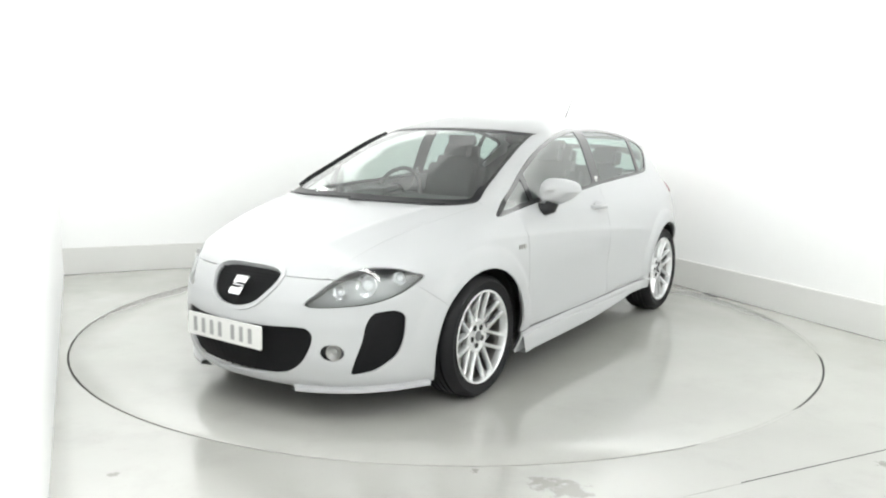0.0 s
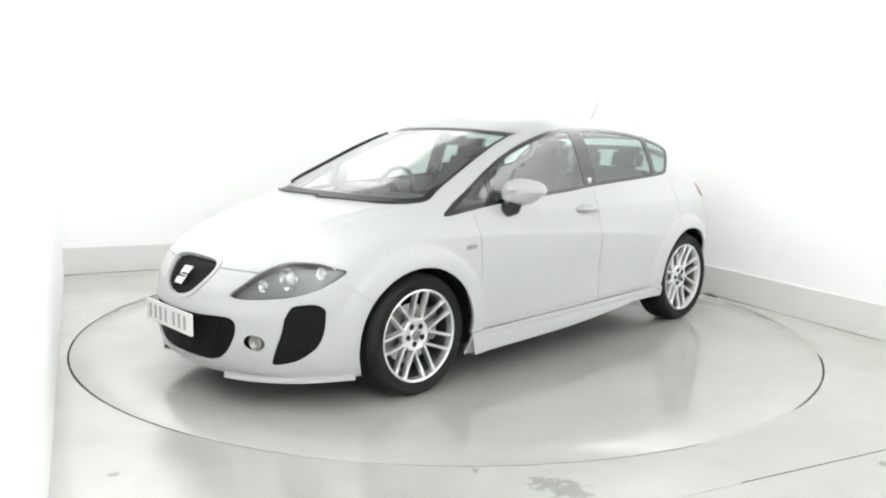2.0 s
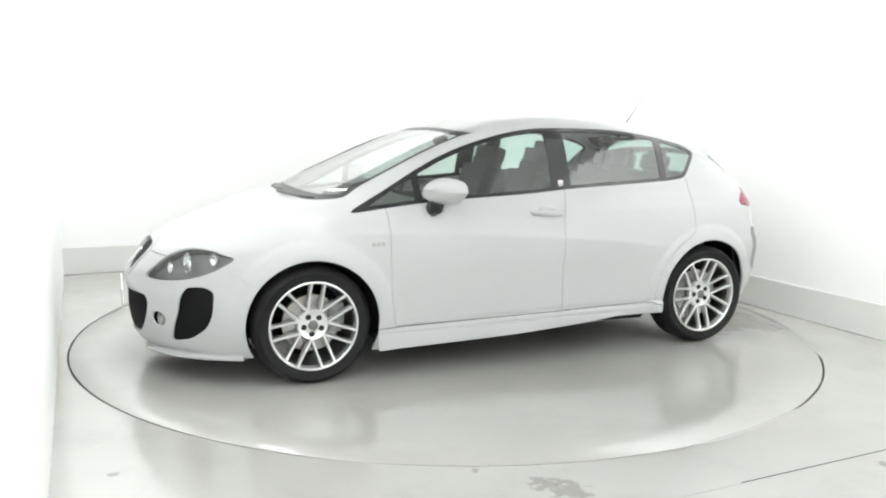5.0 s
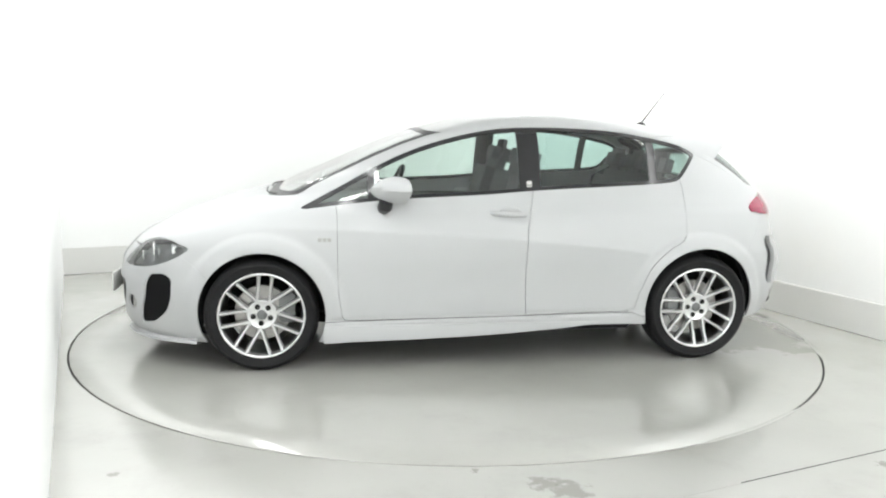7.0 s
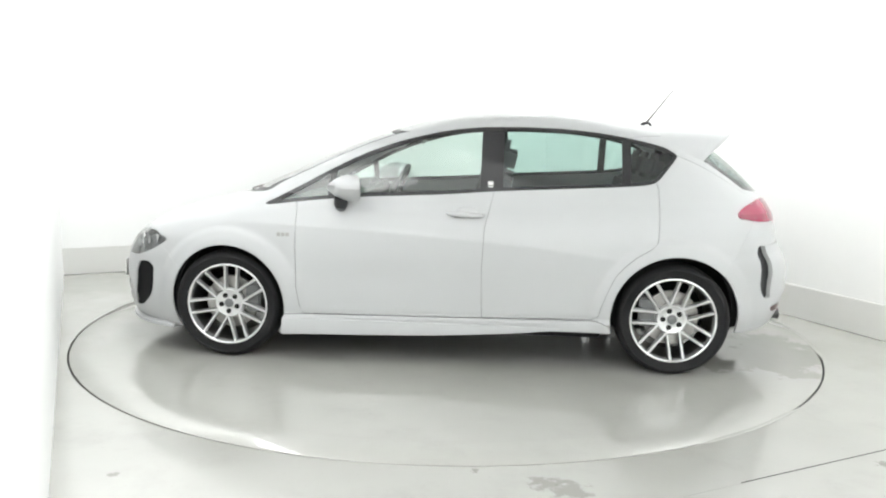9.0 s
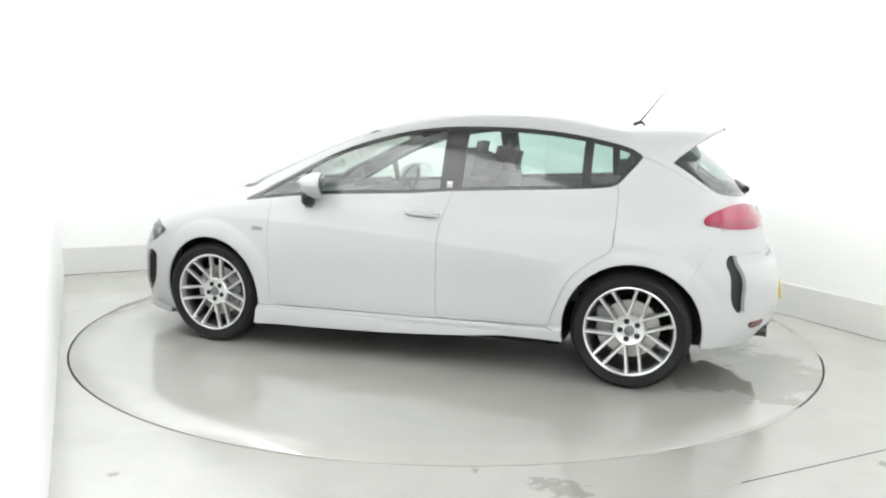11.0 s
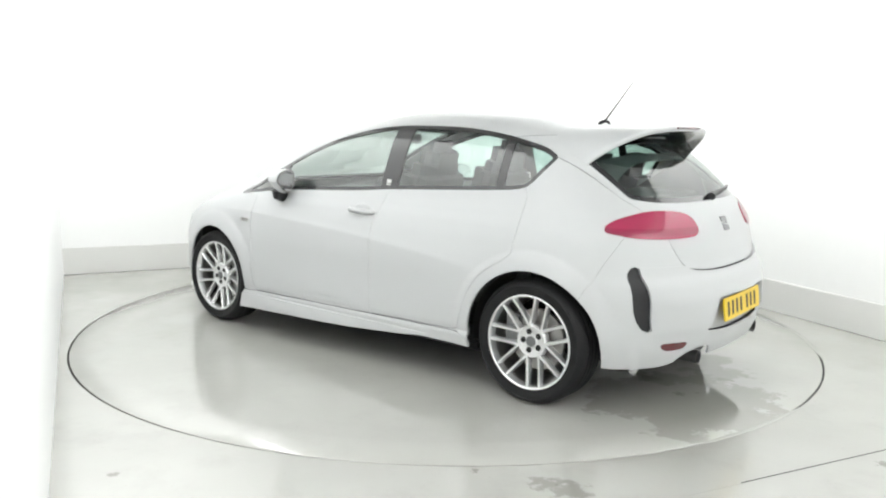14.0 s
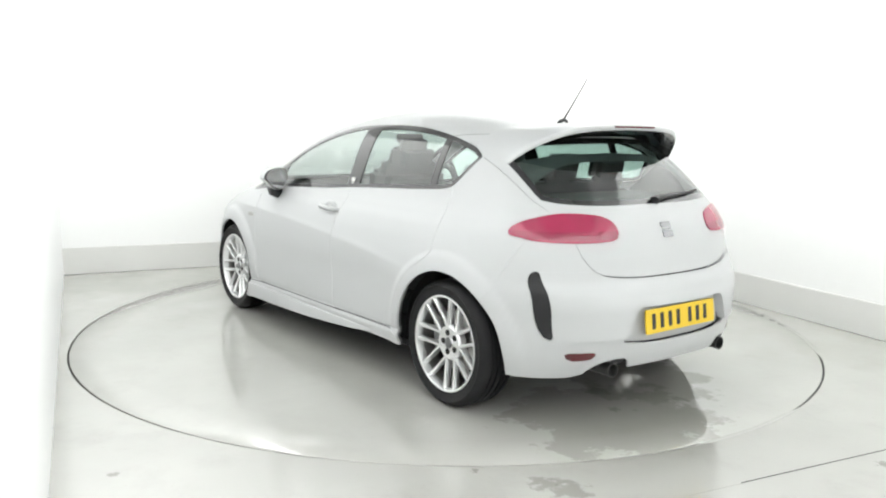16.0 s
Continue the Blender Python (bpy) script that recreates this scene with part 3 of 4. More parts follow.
def build_body():
    shell = body_shell()
    V = shell[0]
    shell = split(shell, HEM(V[:, 0]) - V[:, 2])[0]
    V = shell[0]
    arch = np.minimum(np.hypot(V[:, 0] - AXLE, V[:, 2] - ARCH_Z) - ARCH_R, np.hypot(V[:, 0] + AXLE + .008, V[:, 2] - ARCH_Z) - ARCH_R - .010)
    shell = split(shell, np.maximum(arch, .3 - V[:, 1]))[1]
    raw = shell

    # side glass: black surround, four panes
    dlo, shell = cut(shell, DLO, side)
    panes, surround = split(dlo, inside(side(dlo[0]), DLO) + .021)
    q = panes[0]
    for name, lo, hi, mat in (("quarter_glass", -2, -1.035, REAR_GLASS), ("rear_door_glass", -.985, -.315, REAR_GLASS), ("front_door_glass", -.185, .66, GLASS), ("mirror_corner_glass", .70, 2, GLASS)):
        x = panes[0][:, 0]
        pane, panes = split(panes, np.maximum(x - hi, lo - x))
        both(name, pane, mat, "clear greenish side window pane", 0, -.004)
    both("window_surround", joined(surround, panes), GLOSS, "gloss black window surround and pillars", .01, -.001)

    # windscreen and rear window with their dark borders
    ws, shell = cut(shell, SCREEN, front, True)
    glass_, border = split(ws, inside(front(ws[0]), SCREEN) + np.where(ws[0][:, 2] < 1.06, .030, .014))
    whole("windscreen", glass_, SCREEN_GLASS, "clear raked windscreen", 0, -.003)
    whole("windscreen_border", border, BLACK, "black windscreen border", .01, -.002)
    lens, shell = cut(shell, TAILLIGHT, front, False)
    for lamp, sheet in zip(both("tail_light", lens, RED, "red tail light", .02, .006), (lens, mirrored(lens))):
        low = split(sheet, np.abs(sheet[0][:, 2] - .897) - .016)[0]
        panel("lamp_band", low, DEEP_RED, lamp, "deeper red lower band", .006, .0075)

    def seam(sheet):
        return .0009 + .0032 * (1 - smooth(.70, .76, sheet[0][:, 2]))
    gate, shell = cut(shell, TAILGATE, front, False, -seam(shell))
    _, shell = cut(shell, TAILGATE, front, False, seam(shell))
    bl, gate = cut(gate, BACKLIGHT, front, False)
    glass_, border = split(bl, inside(front(bl[0]), BACKLIGHT) + .024)
    whole("rear_window", glass_, DARK_GLASS, "dark tinted rear window", 0, -.003)
    whole("rear_window_border", border, GLOSS, "black rear window border", .01, -.002)

    # lamps
    lens, shell = cut(shell, HEADLIGHT, front, True)
    both("headlight_lens", lens, CLEAR, "clear headlight cover", 0, -.002)
    both("headlight_housing", lens, LAMP_GREY, "grey headlight housing", .0, -.055)
    whole("tailgate", gate, PAINT, "white tailgate")

    # front openings
    mask, shell = cut(shell, SHIELD, front, True)
    frame_, shell = cut(shell, SHIELD, front, True, .020)
    whole("grille_frame", frame_, PAINT, "white raised grille frame", .03, .007)
    whole("grille_mesh", mask, MESH, "black radiator grille", 0, -.022)
    for z in np.arange(.535, .69, .013):
        whole("grille_bar", band(mask, lambda p: p[:, 2] - z, .0025), MESH, depth=.01, push=-.012, sewn=True)
    intake, shell = cut(shell, INTAKE, front, True)
    whole("intake_mesh", intake, MESH, "black lower air intake", 0, -.035)
    for z in np.arange(.225, .447, .0135):
        whole("intake_bar", band(intake, lambda p: p[:, 2] - z, .0024), MESH, depth=.012, push=-.012, sewn=True)
    for y in np.arange(.03, .43, .045):
        both("intake_bar", band(intake, lambda p: p[:, 1] - y - (p[:, 2] - .33) * .35, .0028), MESH, depth=.012, push=-.013, sewn=True)
    vent, shell = cut(shell, VENT, front, True)
    both("corner_vent", vent, MESH, "black bumper corner vent", 0, -.022)
    for z in np.arange(.25, .53, .014):
        both("vent_slat", band(vent, lambda p: p[:, 2] - z, .0022), MESH, depth=.010, push=-.015, sewn=True)
    fog, shell = cut(shell, FOG, front, True)
    both("fog_recess", fog, BLACK, "black fog light recess", 0, -.030)

    # rear openings
    vent, shell = cut(shell, REAR_VENT, front, False)
    both("rear_vent", vent, BLACK, "black rear bumper vent", 0, -.014)
    refl, shell = cut(shell, REFLECTOR, front, False)
    both("rear_reflector", refl, DARK_RED, "dark red bumper reflector", .01, .002)
    pipe, shell = cut(shell, EXHAUST_CUT, front, False)
    both("exhaust_recess", pipe, BLACK, "black exhaust cut-out", 0, -.03)
    notch, shell = cut(shell, NOTCH, front, False)
    insert, shell = cut(shell, INSERT, front, False)
    whole("bumper_insert", insert, PAINT, "white raised bumper middle", .05, .012)
    whole("plate_recess", notch, PAINT, "white number plate recess", 0, -.030)

    # panels parted by shut lines
    q = shell[0]
    sill, shell = cut(shell, SILL, side, None, -.002)
    _, shell = cut(shell, SILL, side, None, .002)
    both("sill_skirt", sill, PAINT, "white sill skirt")
    for name, poly, label in (("front_door", DOOR_FRONT, "white front door"), ("rear_door", DOOR_REAR, "white rear door")):
        door, shell = cut(shell, poly, side, None, -.0014)
        _, shell = cut(shell, poly, side, None, .0014)
        both(name, door, PAINT, label)

    def nose_seam(sheet):
        return .0005 + .0015 * (1 - smooth(.50, .62, sheet[0][:, 1]))
    bumper, shell = cut(shell, FRONT_BUMPER, side, None, -nose_seam(shell))
    _, shell = cut(shell, FRONT_BUMPER, side, None, nose_seam(shell))
    whole("front_bumper", bumper, PAINT, "white front bumper")
    bumper, shell = cut(shell, REAR_BUMPER, side, None, -.0006)
    _, shell = cut(shell, REAR_BUMPER, side, None, .0006)
    whole("rear_bumper", bumper, PAINT, "white rear bumper")

    def lid(p):
        return np.maximum(p[:, 1] - (.47 + .27 * (1.93 - p[:, 0])), 1.08 - p[:, 0])
    bonnet, shell = split(shell, np.maximum(lid(shell[0]) + .0008, .6735 - shell[0][:, 2]))
    shell = split(shell, np.maximum(lid(shell[0]) - .0008, .6735 - shell[0][:, 2]))[1]
    whole("bonnet", bonnet, PAINT, "white bonnet")
    wing, shell = split(shell, np.maximum(.86 - shell[0][:, 0], shell[0][:, 2] - .96 - .12 * (shell[0][:, 0] < .95)))
    both("front_wing", wing, PAINT, "white front wing")
    whole("body", shell, PAINT, "white roof, pillars and rear quarters")

    # dark lining behind the shut lines; pale lining below the roof
    q = raw[0]
    low = split(raw, np.maximum(q[:, 2] - .90, np.abs(q[:, 0] + .02) - 1.0))[0]
    both("cabin_lining", low, TRIM, "dark grey cabin lining", 0, -.026)
    for sgn in (1, -1):
        ends = split(raw, np.maximum(q[:, 2] - .70, 1.56 - sgn * q[:, 0]))[0]
        whole("bumper_lining", ends, LINER, "black bumper lining", 0, -.060)
    back = split(raw, np.maximum(np.maximum(q[:, 2] - 1.00, .62 - q[:, 2]), q[:, 0] + 1.62))[0]
    whole("tailgate_lining", back, LINER, "black lining behind the tailgate", 0, -.022)
    pillar = split(raw, np.maximum(np.maximum(q[:, 2] - 1.24 + .6 * (q[:, 0] + 1.45), .88 - q[:, 2]), np.maximum(q[:, 0] + 1.12, -1.60 - q[:, 0])))[0]
    both("pillar_trim", pillar, TRIM, "dark grey rear pillar trim", 0, -.05)
    roof = split(raw, np.maximum(np.maximum(1.385 - q[:, 2], q[:, 0] - .2), -1.25 - q[:, 0]))[0]
    whole("head_lining", roof, LINING, "pale head lining", 0, -.02)


def clear_cover():
    return glass("lamp_cover", (.90, .92, .92), .03, .10)


CLEAR = clear_cover()
build_body()


# ---- wheels ----
def wheel(x, y, flip, lean):
    root = new("wheel")
    root.parent = CAR
    tagged(root, "silver twin-spoke alloy wheel with low black tyre")
    m = MOVE @ pose(x, y, .318, 0, 0, 180 if flip else 0)
    spin = pose(0, 0, 0, 0, -lean if not flip else lean, 0)
    bm = bmesh.new()
    prof = [(.236, .078), (.240, .098), (.262, .108), (.284, .109), (.286, .1105), (.289, .109), (.300, .101), (.311, .086), (.3165, .070)]
    for g in (.052, .018, -.018, -.052):
        prof += [(.318, g + .006), (.311, g + .005), (.311, g - .005), (.318, g - .006)]
    prof += [(.3165, -.070), (.311, -.086), (.300, -.101), (.262, -.108), (.240, -.098), (.236, -.078)]
    lathe(bm, prof, 96, m, closed=True)
    part("tyre", bm, RUBBER, root, "low-profile black tyre")
    bm = bmesh.new()
    lathe(bm, [(.2425, .092), (.241, .101), (.236, .103), (.230, .099), (.226, .085), (.222, .06)], 96, m)
    part("rim_lip", bm, ALLOY, root, "bright silver rim lip")
    bm = bmesh.new()
    lathe(bm, [(.222, .062), (.214, .02), (.205, -.09), (.24, -.10)], 72, m)
    part("rim_barrel", bm, STEEL, root, "grey inner rim barrel")
    for k in range(7):
        for s in (-1, 1):
            bm = bmesh.new()
            r = np.linspace(.060, .232, 9)
            rings = []
            for i, rr in enumerate(r):
                u = i / 8
                off = s * (.0335 + .003 * u)
                wd, face, deep = .0115 - .0020 * math.sin(math.pi * min(1, u * 1.1)) , .070 + .026 * u ** 1.5, .040 - .014 * u
                rings.append([bm.verts.new(p) for p in ((off - wd, face - deep, rr), (off - wd, face - .010, rr), (off - wd * .5, face, rr), (off + wd * .5, face, rr), (off + wd, face - .010, rr), (off + wd, face - deep, rr))])
            for p, q in zip(rings, rings[1:]):
                for i in range(6):
                    bm.faces.new((p[i], p[(i + 1) % 6], q[(i + 1) % 6], q[i]))
            bm.faces.new(rings[0]), bm.faces.new(rings[-1][::-1])
            bmesh.ops.recalc_face_normals(bm, faces=bm.faces)
            bmesh.ops.transform(bm, matrix=m @ spin @ pose(0, 0, 0, 0, 360 / 7 * k, 0), verts=bm.verts)
            part("spoke", bm, ALLOY, root)
    bm = bmesh.new()
    lathe(bm, [(.0005, .070), (.026, .070), (.030, .064), (.036, .0625), (.062, .0635), (.070, .068), (.079, .070), (.085, .065), (.089, .055), (.090, .040), (.08, .02)], 48, m)
    part("hub", bm, ALLOY, root, "silver wheel hub")
    bm = bmesh.new()
    lathe(bm, [(.0005, .0755), (.022, .0745), (.027, .072), (.027, .066)], 32, m)
    part("centre_cap", bm, LAMP_GREY, root, "grey centre cap")
    for k in range(5):
        bm = bmesh.new()
        lathe(bm, [(.0005, .0655), (.010, .0655), (.013, .067), (.0152, .0655), (.0152, .060)], 16, m @ spin @ pose(0, 0, 0, 0, 72 * k, 0) @ pose(0, 0, -.050))
        part("wheel_bolt", bm, GAP, root)
    bm = bmesh.new()
    lathe(bm, [(.07, .012), (.155, .012), (.156, .010), (.156, -.010), (.155, -.012), (.07, -.012)], 64, m, closed=True)
    part("brake_disc", bm, STEEL, root, "grey steel brake disc")
    bm = bmesh.new()
    side_ = 1 if x < 0 else -1
    box(bm, -.045, .045, -.03, .035, -.085, .085, m @ pose(side_ * (1 if not flip else -1) * .135, 0, .03), .012)
    part("brake_caliper", bm, LAMP_GREY, root, "grey brake caliper")


for x, lean in ((AXLE, 6), (-AXLE, 17)):
    wheel(x, .752, False, lean), wheel(x, -.752, True, lean)


def liners():
    for x in (AXLE, -AXLE - .008):
        for s in (1, -1):
            bm = bmesh.new()
            rows = []
            for a in np.linspace(radians(-10), radians(190), 32):
                rows.append([bm.verts.new((x + r * math.cos(a), s * y, ARCH_Z + r * math.sin(a))) for r, y in ((.362, min(.835, surface_y(x + .36 * math.cos(a), ARCH_Z + .36 * math.sin(a)) - .012)), (.385, min(.80, surface_y(x + .385 * math.cos(a), ARCH_Z + .385 * math.sin(a)) - .03)), (.385, .50), (.0, .50))])
            for p, q in zip(rows, rows[1:]):
                for i in range(3):
                    bm.faces.new((p[i], p[i + 1], q[i + 1], q[i]))
            bmesh.ops.remove_doubles(bm, verts=bm.verts, dist=1e-5)
            placed("arch_liner", bm, LINER, label="black wheel arch liner")
    bm = bmesh.new()
    box(bm, -1.72, 2.02, -.50, .50, .185, .25, bevel=.02)
    box(bm, -.92, .92, -.74, .74, .170, .235, bevel=.02)
    placed("underbody", bm, LINER, label="black underbody tray")


liners()


# ---- outside fittings ----
def stamp(bm, y0, z0, out, pts, ahead, thick, tilt=None):
    """A flat shape on the nose or tail, drawn in (y, z) about a point of the shell."""
    x = surface_x(y0, z0, ahead)
    e = .02
    slope = (surface_x(y0, z0 + e, ahead) - surface_x(y0, z0 - e, ahead)) / (2 * e) if tilt is None else tilt
    turn = (surface_x(abs(y0) + e, z0, ahead) - surface_x(max(0, abs(y0) - e), z0, ahead)) / (e + min(e, abs(y0))) if abs(y0) > .03 else 0
    turn *= 1 if y0 >= 0 else -1
    sgn = 1 if ahead else -1
    top = [bm.verts.new((x + sgn * out + slope * v + turn * u, y0 + u, z0 + v)) for u, v in pts]
    low = [bm.verts.new((x + sgn * (out - thick) + slope * v + turn * u, y0 + u, z0 + v)) for u, v in pts]
    n = len(pts)
    bm.faces.new(top), bm.faces.new(low[::-1])
    for i in range(n):
        bm.faces.new((top[i], low[i], low[(i + 1) % n], top[(i + 1) % n]))
    bmesh.ops.recalc_face_normals(bm, faces=bm.faces)


def oblong(w, h, r=.006):
    out = []
    for cx, cy, a0 in ((w / 2 - r, h / 2 - r, 0), (-w / 2 + r, h / 2 - r, 90), (-w / 2 + r, -h / 2 + r, 180), (w / 2 - r, -h / 2 + r, 270)):
        out += [(cx + r * math.cos(radians(a0 + a)), cy + r * math.sin(radians(a0 + a))) for a in (0, 30, 60, 90)]
    return out


def number_plate(name, y0, z0, ahead, mat, out, label, tilt):
    bm = bmesh.new()
    stamp(bm, y0, z0, out, oblong(.52, .111, .008), ahead, .008, tilt)
    plate = placed(name, bm, mat, label=label)
    for u in (-.205, -.145, -.085, -.025, .065, .125, .185):
        bm = bmesh.new()
        w = u if ahead else -u
        stamp(bm, y0, z0, out + .001, [(w + a, b) for a, b in oblong(.026, .072, .004)], ahead, .003, tilt)
        placed("bar", bm, GREY_INK if ahead else INK, plate)


number_plate("front_number_plate", -.02, .402, True, WHITE_PLATE, .024, "white front number plate with dark bars", 0)
number_plate("rear_number_plate", .02, .505, False, YELLOW_PLATE, .000, "yellow rear number plate with dark bars", .12)


def badges():
    for name, y0, z0, ahead, out, size in (("front_badge", 0, .612, True, .010, .088), ("rear_badge", 0, .905, False, .005, .075)):
        bm = bmesh.new()
        k = size / .1
        for shape in ([(-.048, .045), (.036, .045), (.048, .036), (.048, .012), (-.02, .012), (-.02, .006), (-.048, .006)], [(.048, -.045), (-.036, -.045), (-.048, -.036), (-.048, -.012), (.02, -.012), (.02, -.006), (.048, -.006)], [(-.044, -.002), (.044, -.002), (.044, .003), (-.044, .003)]):
            stamp(bm, y0, z0, out, [(u * k, v * k) for u, v in shape], ahead, .012)
        placed(name, bm, CHROME if ahead else BADGE, label="plain chrome badge shape")
    for s in (1, -1):
        bm = bmesh.new()
        y = surface_y(.92, .745)
        for i in range(3):
            box(bm, .905 + i * .026, .925 + i * .026, s * (y - .004), s * (y + .003), .735, .757)
        bmesh.ops.recalc_face_normals(bm, faces=bm.faces)
        placed("wing_badge", bm, STEEL, label="small chrome wing badge bars")
        bm = bmesh.new()
        y = surface_y(-.243, 1.048)
        box(bm, -.258, -.228, s * (y - .006), s * (y + .0035), 1.022, 1.043)
        box(bm, -.258, -.228, s * (y - .006), s * (y + .0025), 1.048, 1.069)
        bmesh.ops.recalc_face_normals(bm, faces=bm.faces)
        placed("pillar_sticker", bm, PALE_INK, label="small pale sticker bars")


badges()


def door_handles():
    for s in (1, -1):
        y = surface_y(-.11, .883)
        bm = bmesh.new()
        tube(bm, [(x, s * (y + h), .885 + .004 * math.cos(x * 12)) for x, h in ((-.005, -.01), (-.025, .018), (-.06, .030), (-.11, .033), (-.16, .031), (-.195, .020), (-.212, -.01))], [.010, .013, .014, .014, .014, .013, .010], 12)
        placed("door_handle", bm, PAINT, label="white door handle")
        bm = bmesh.new()
        m = pose(-.115, s * (y - .006), .898, 0, 0, 0) @ Matrix.Diagonal((.062, .012, .030, 1))
        bmesh.ops.create_uvsphere(bm, u_segments=24, v_segments=12, radius=1, matrix=m)
        placed("handle_cup", bm, PAINT)


door_handles()


def mirrors():
    for s in (1, -1):
        bm = bmesh.new()
        rows, n = [], 24
        for u in np.linspace(0, 1, 15):
            k = max(.05, math.sin(math.pi * .5 * min(1, .02 + u * 1.25)) ** .5) * (1 - .06 * max(0, u - .8) / .2)
            row = []
            for i in range(n):
                a = 2 * math.pi * i / n
                c, q = math.copysign(abs(math.cos(a)) ** .7, math.cos(a)), math.copysign(abs(math.sin(a)) ** .8, math.sin(a))
                low = max(0, -q)
                row.append(bm.verts.new((.658 - .160 * u - .028 * c + .012 * low, s * (.872 + .012 * u + .102 * k * c * (1 - .42 * low) - .030 * low), 1.024 + (.070 - .012 * c if q > 0 else .080) * k * q)))
            rows.append(row)
        for p, q in zip(rows, rows[1:]):
            for i in range(n):
                bm.faces.new((p[i], p[(i + 1) % n], q[(i + 1) % n], q[i]))
        bm.faces.new(rows[0])
        bmesh.ops.recalc_face_normals(bm, faces=bm.faces)
        housing = placed("mirror_housing", bm, PAINT, label="white mirror housing")
        bm = bmesh.new()
        pts = []
        for a in np.linspace(0, 2 * math.pi, 24, endpoint=False):
            c, q = math.copysign(abs(math.cos(a)) ** .7, math.cos(a)), math.copysign(abs(math.sin(a)) ** .8, math.sin(a))
            low = max(0, -q)
            pts.append((.495 - .028 * c + .012 * low, s * (.884 + .086 * c * (1 - .42 * low) - .030 * low), 1.024 + (.059 - .010 * c if q > 0 else .067) * q))
        bm.faces.new([bm.verts.new(p) for p in pts])
        bmesh.ops.solidify(bm, geom=bm.faces[:], thickness=.006)
        placed("mirror_glass", bm, CHROME, housing, "mirror glass")
        bm = bmesh.new()
        tube(bm, [(.615, s * .735, .940), (.615, s * .79, .922), (.610, s * .825, .918), (.605, s * .852, .930), (.60, s * .86, .962)], [.030, .032, .036, .040, .040], 14)
        placed("mirror_foot", bm, BLACK, label="black mirror foot")


mirrors()


def spoiler():
    ys = np.linspace(-.615, .615, 41)
    up, under = [], []
    for y in ys:
        u = abs(y) / .615
        xs, xe = -1.20 - .02 * u, -1.705 + .235 * u ** 4 + .03 * u
        ze = (1 - u ** 6) * (1.398 - .034 * u ** 2) + u ** 6 * (roof_z(xe, y) + .006)
        zs = roof_z(xs, y)
        a, b = Vector((xs, y, zs - .004)), Vector((xe, y, ze))
        row = []
        for k in np.linspace(0, 1, 9):
            x = xs + (xe - xs) * k
            z0 = roof_z(x, y) if k < .75 else 0
            z = zs + (ze - zs) * k + .012 * math.sin(math.pi * k) * (1 - u)
            row.append((x, y, max(z, z0 + .003 if k > 0 else z - .004)))
        row += [(xe - .004, y, ze - .010), (xe + .004, y, ze - .026)]
        up.append(row)
        under.append([(xe + .004, y, ze - .026), (xe + .06, y, ze - .042), (xe + .15 - .1 * u ** 4, y, ze - .06), (xs - .16, y, roof_z(xs - .16, y) - .02)])
    for name, rows, mat, label in (("spoiler", up, PAINT, "white roof spoiler"), ("spoiler_underside", under, GLOSS, "black spoiler underside")):
        bm = bmesh.new()
        vs = [[bm.verts.new(p) for p in r] for r in rows]
        for p, q in zip(vs, vs[1:]):
            for i in range(len(p) - 1):
                bm.faces.new((p[i], p[i + 1], q[i + 1], q[i]))
        bmesh.ops.recalc_face_normals(bm, faces=bm.faces)
        if name == "spoiler" and sum(f.normal.z for f in bm.faces) < 0:
            bmesh.ops.reverse_faces(bm, faces=bm.faces)
        placed(name, bm, mat, label=label)
    bm = bmesh.new()
    box(bm, -1.712, -1.700, -.15, .15, 1.382, 1.392, bevel=.003)
    placed("high_brake_light", bm, DARK_RED, label="dark red high brake light strip")


spoiler()


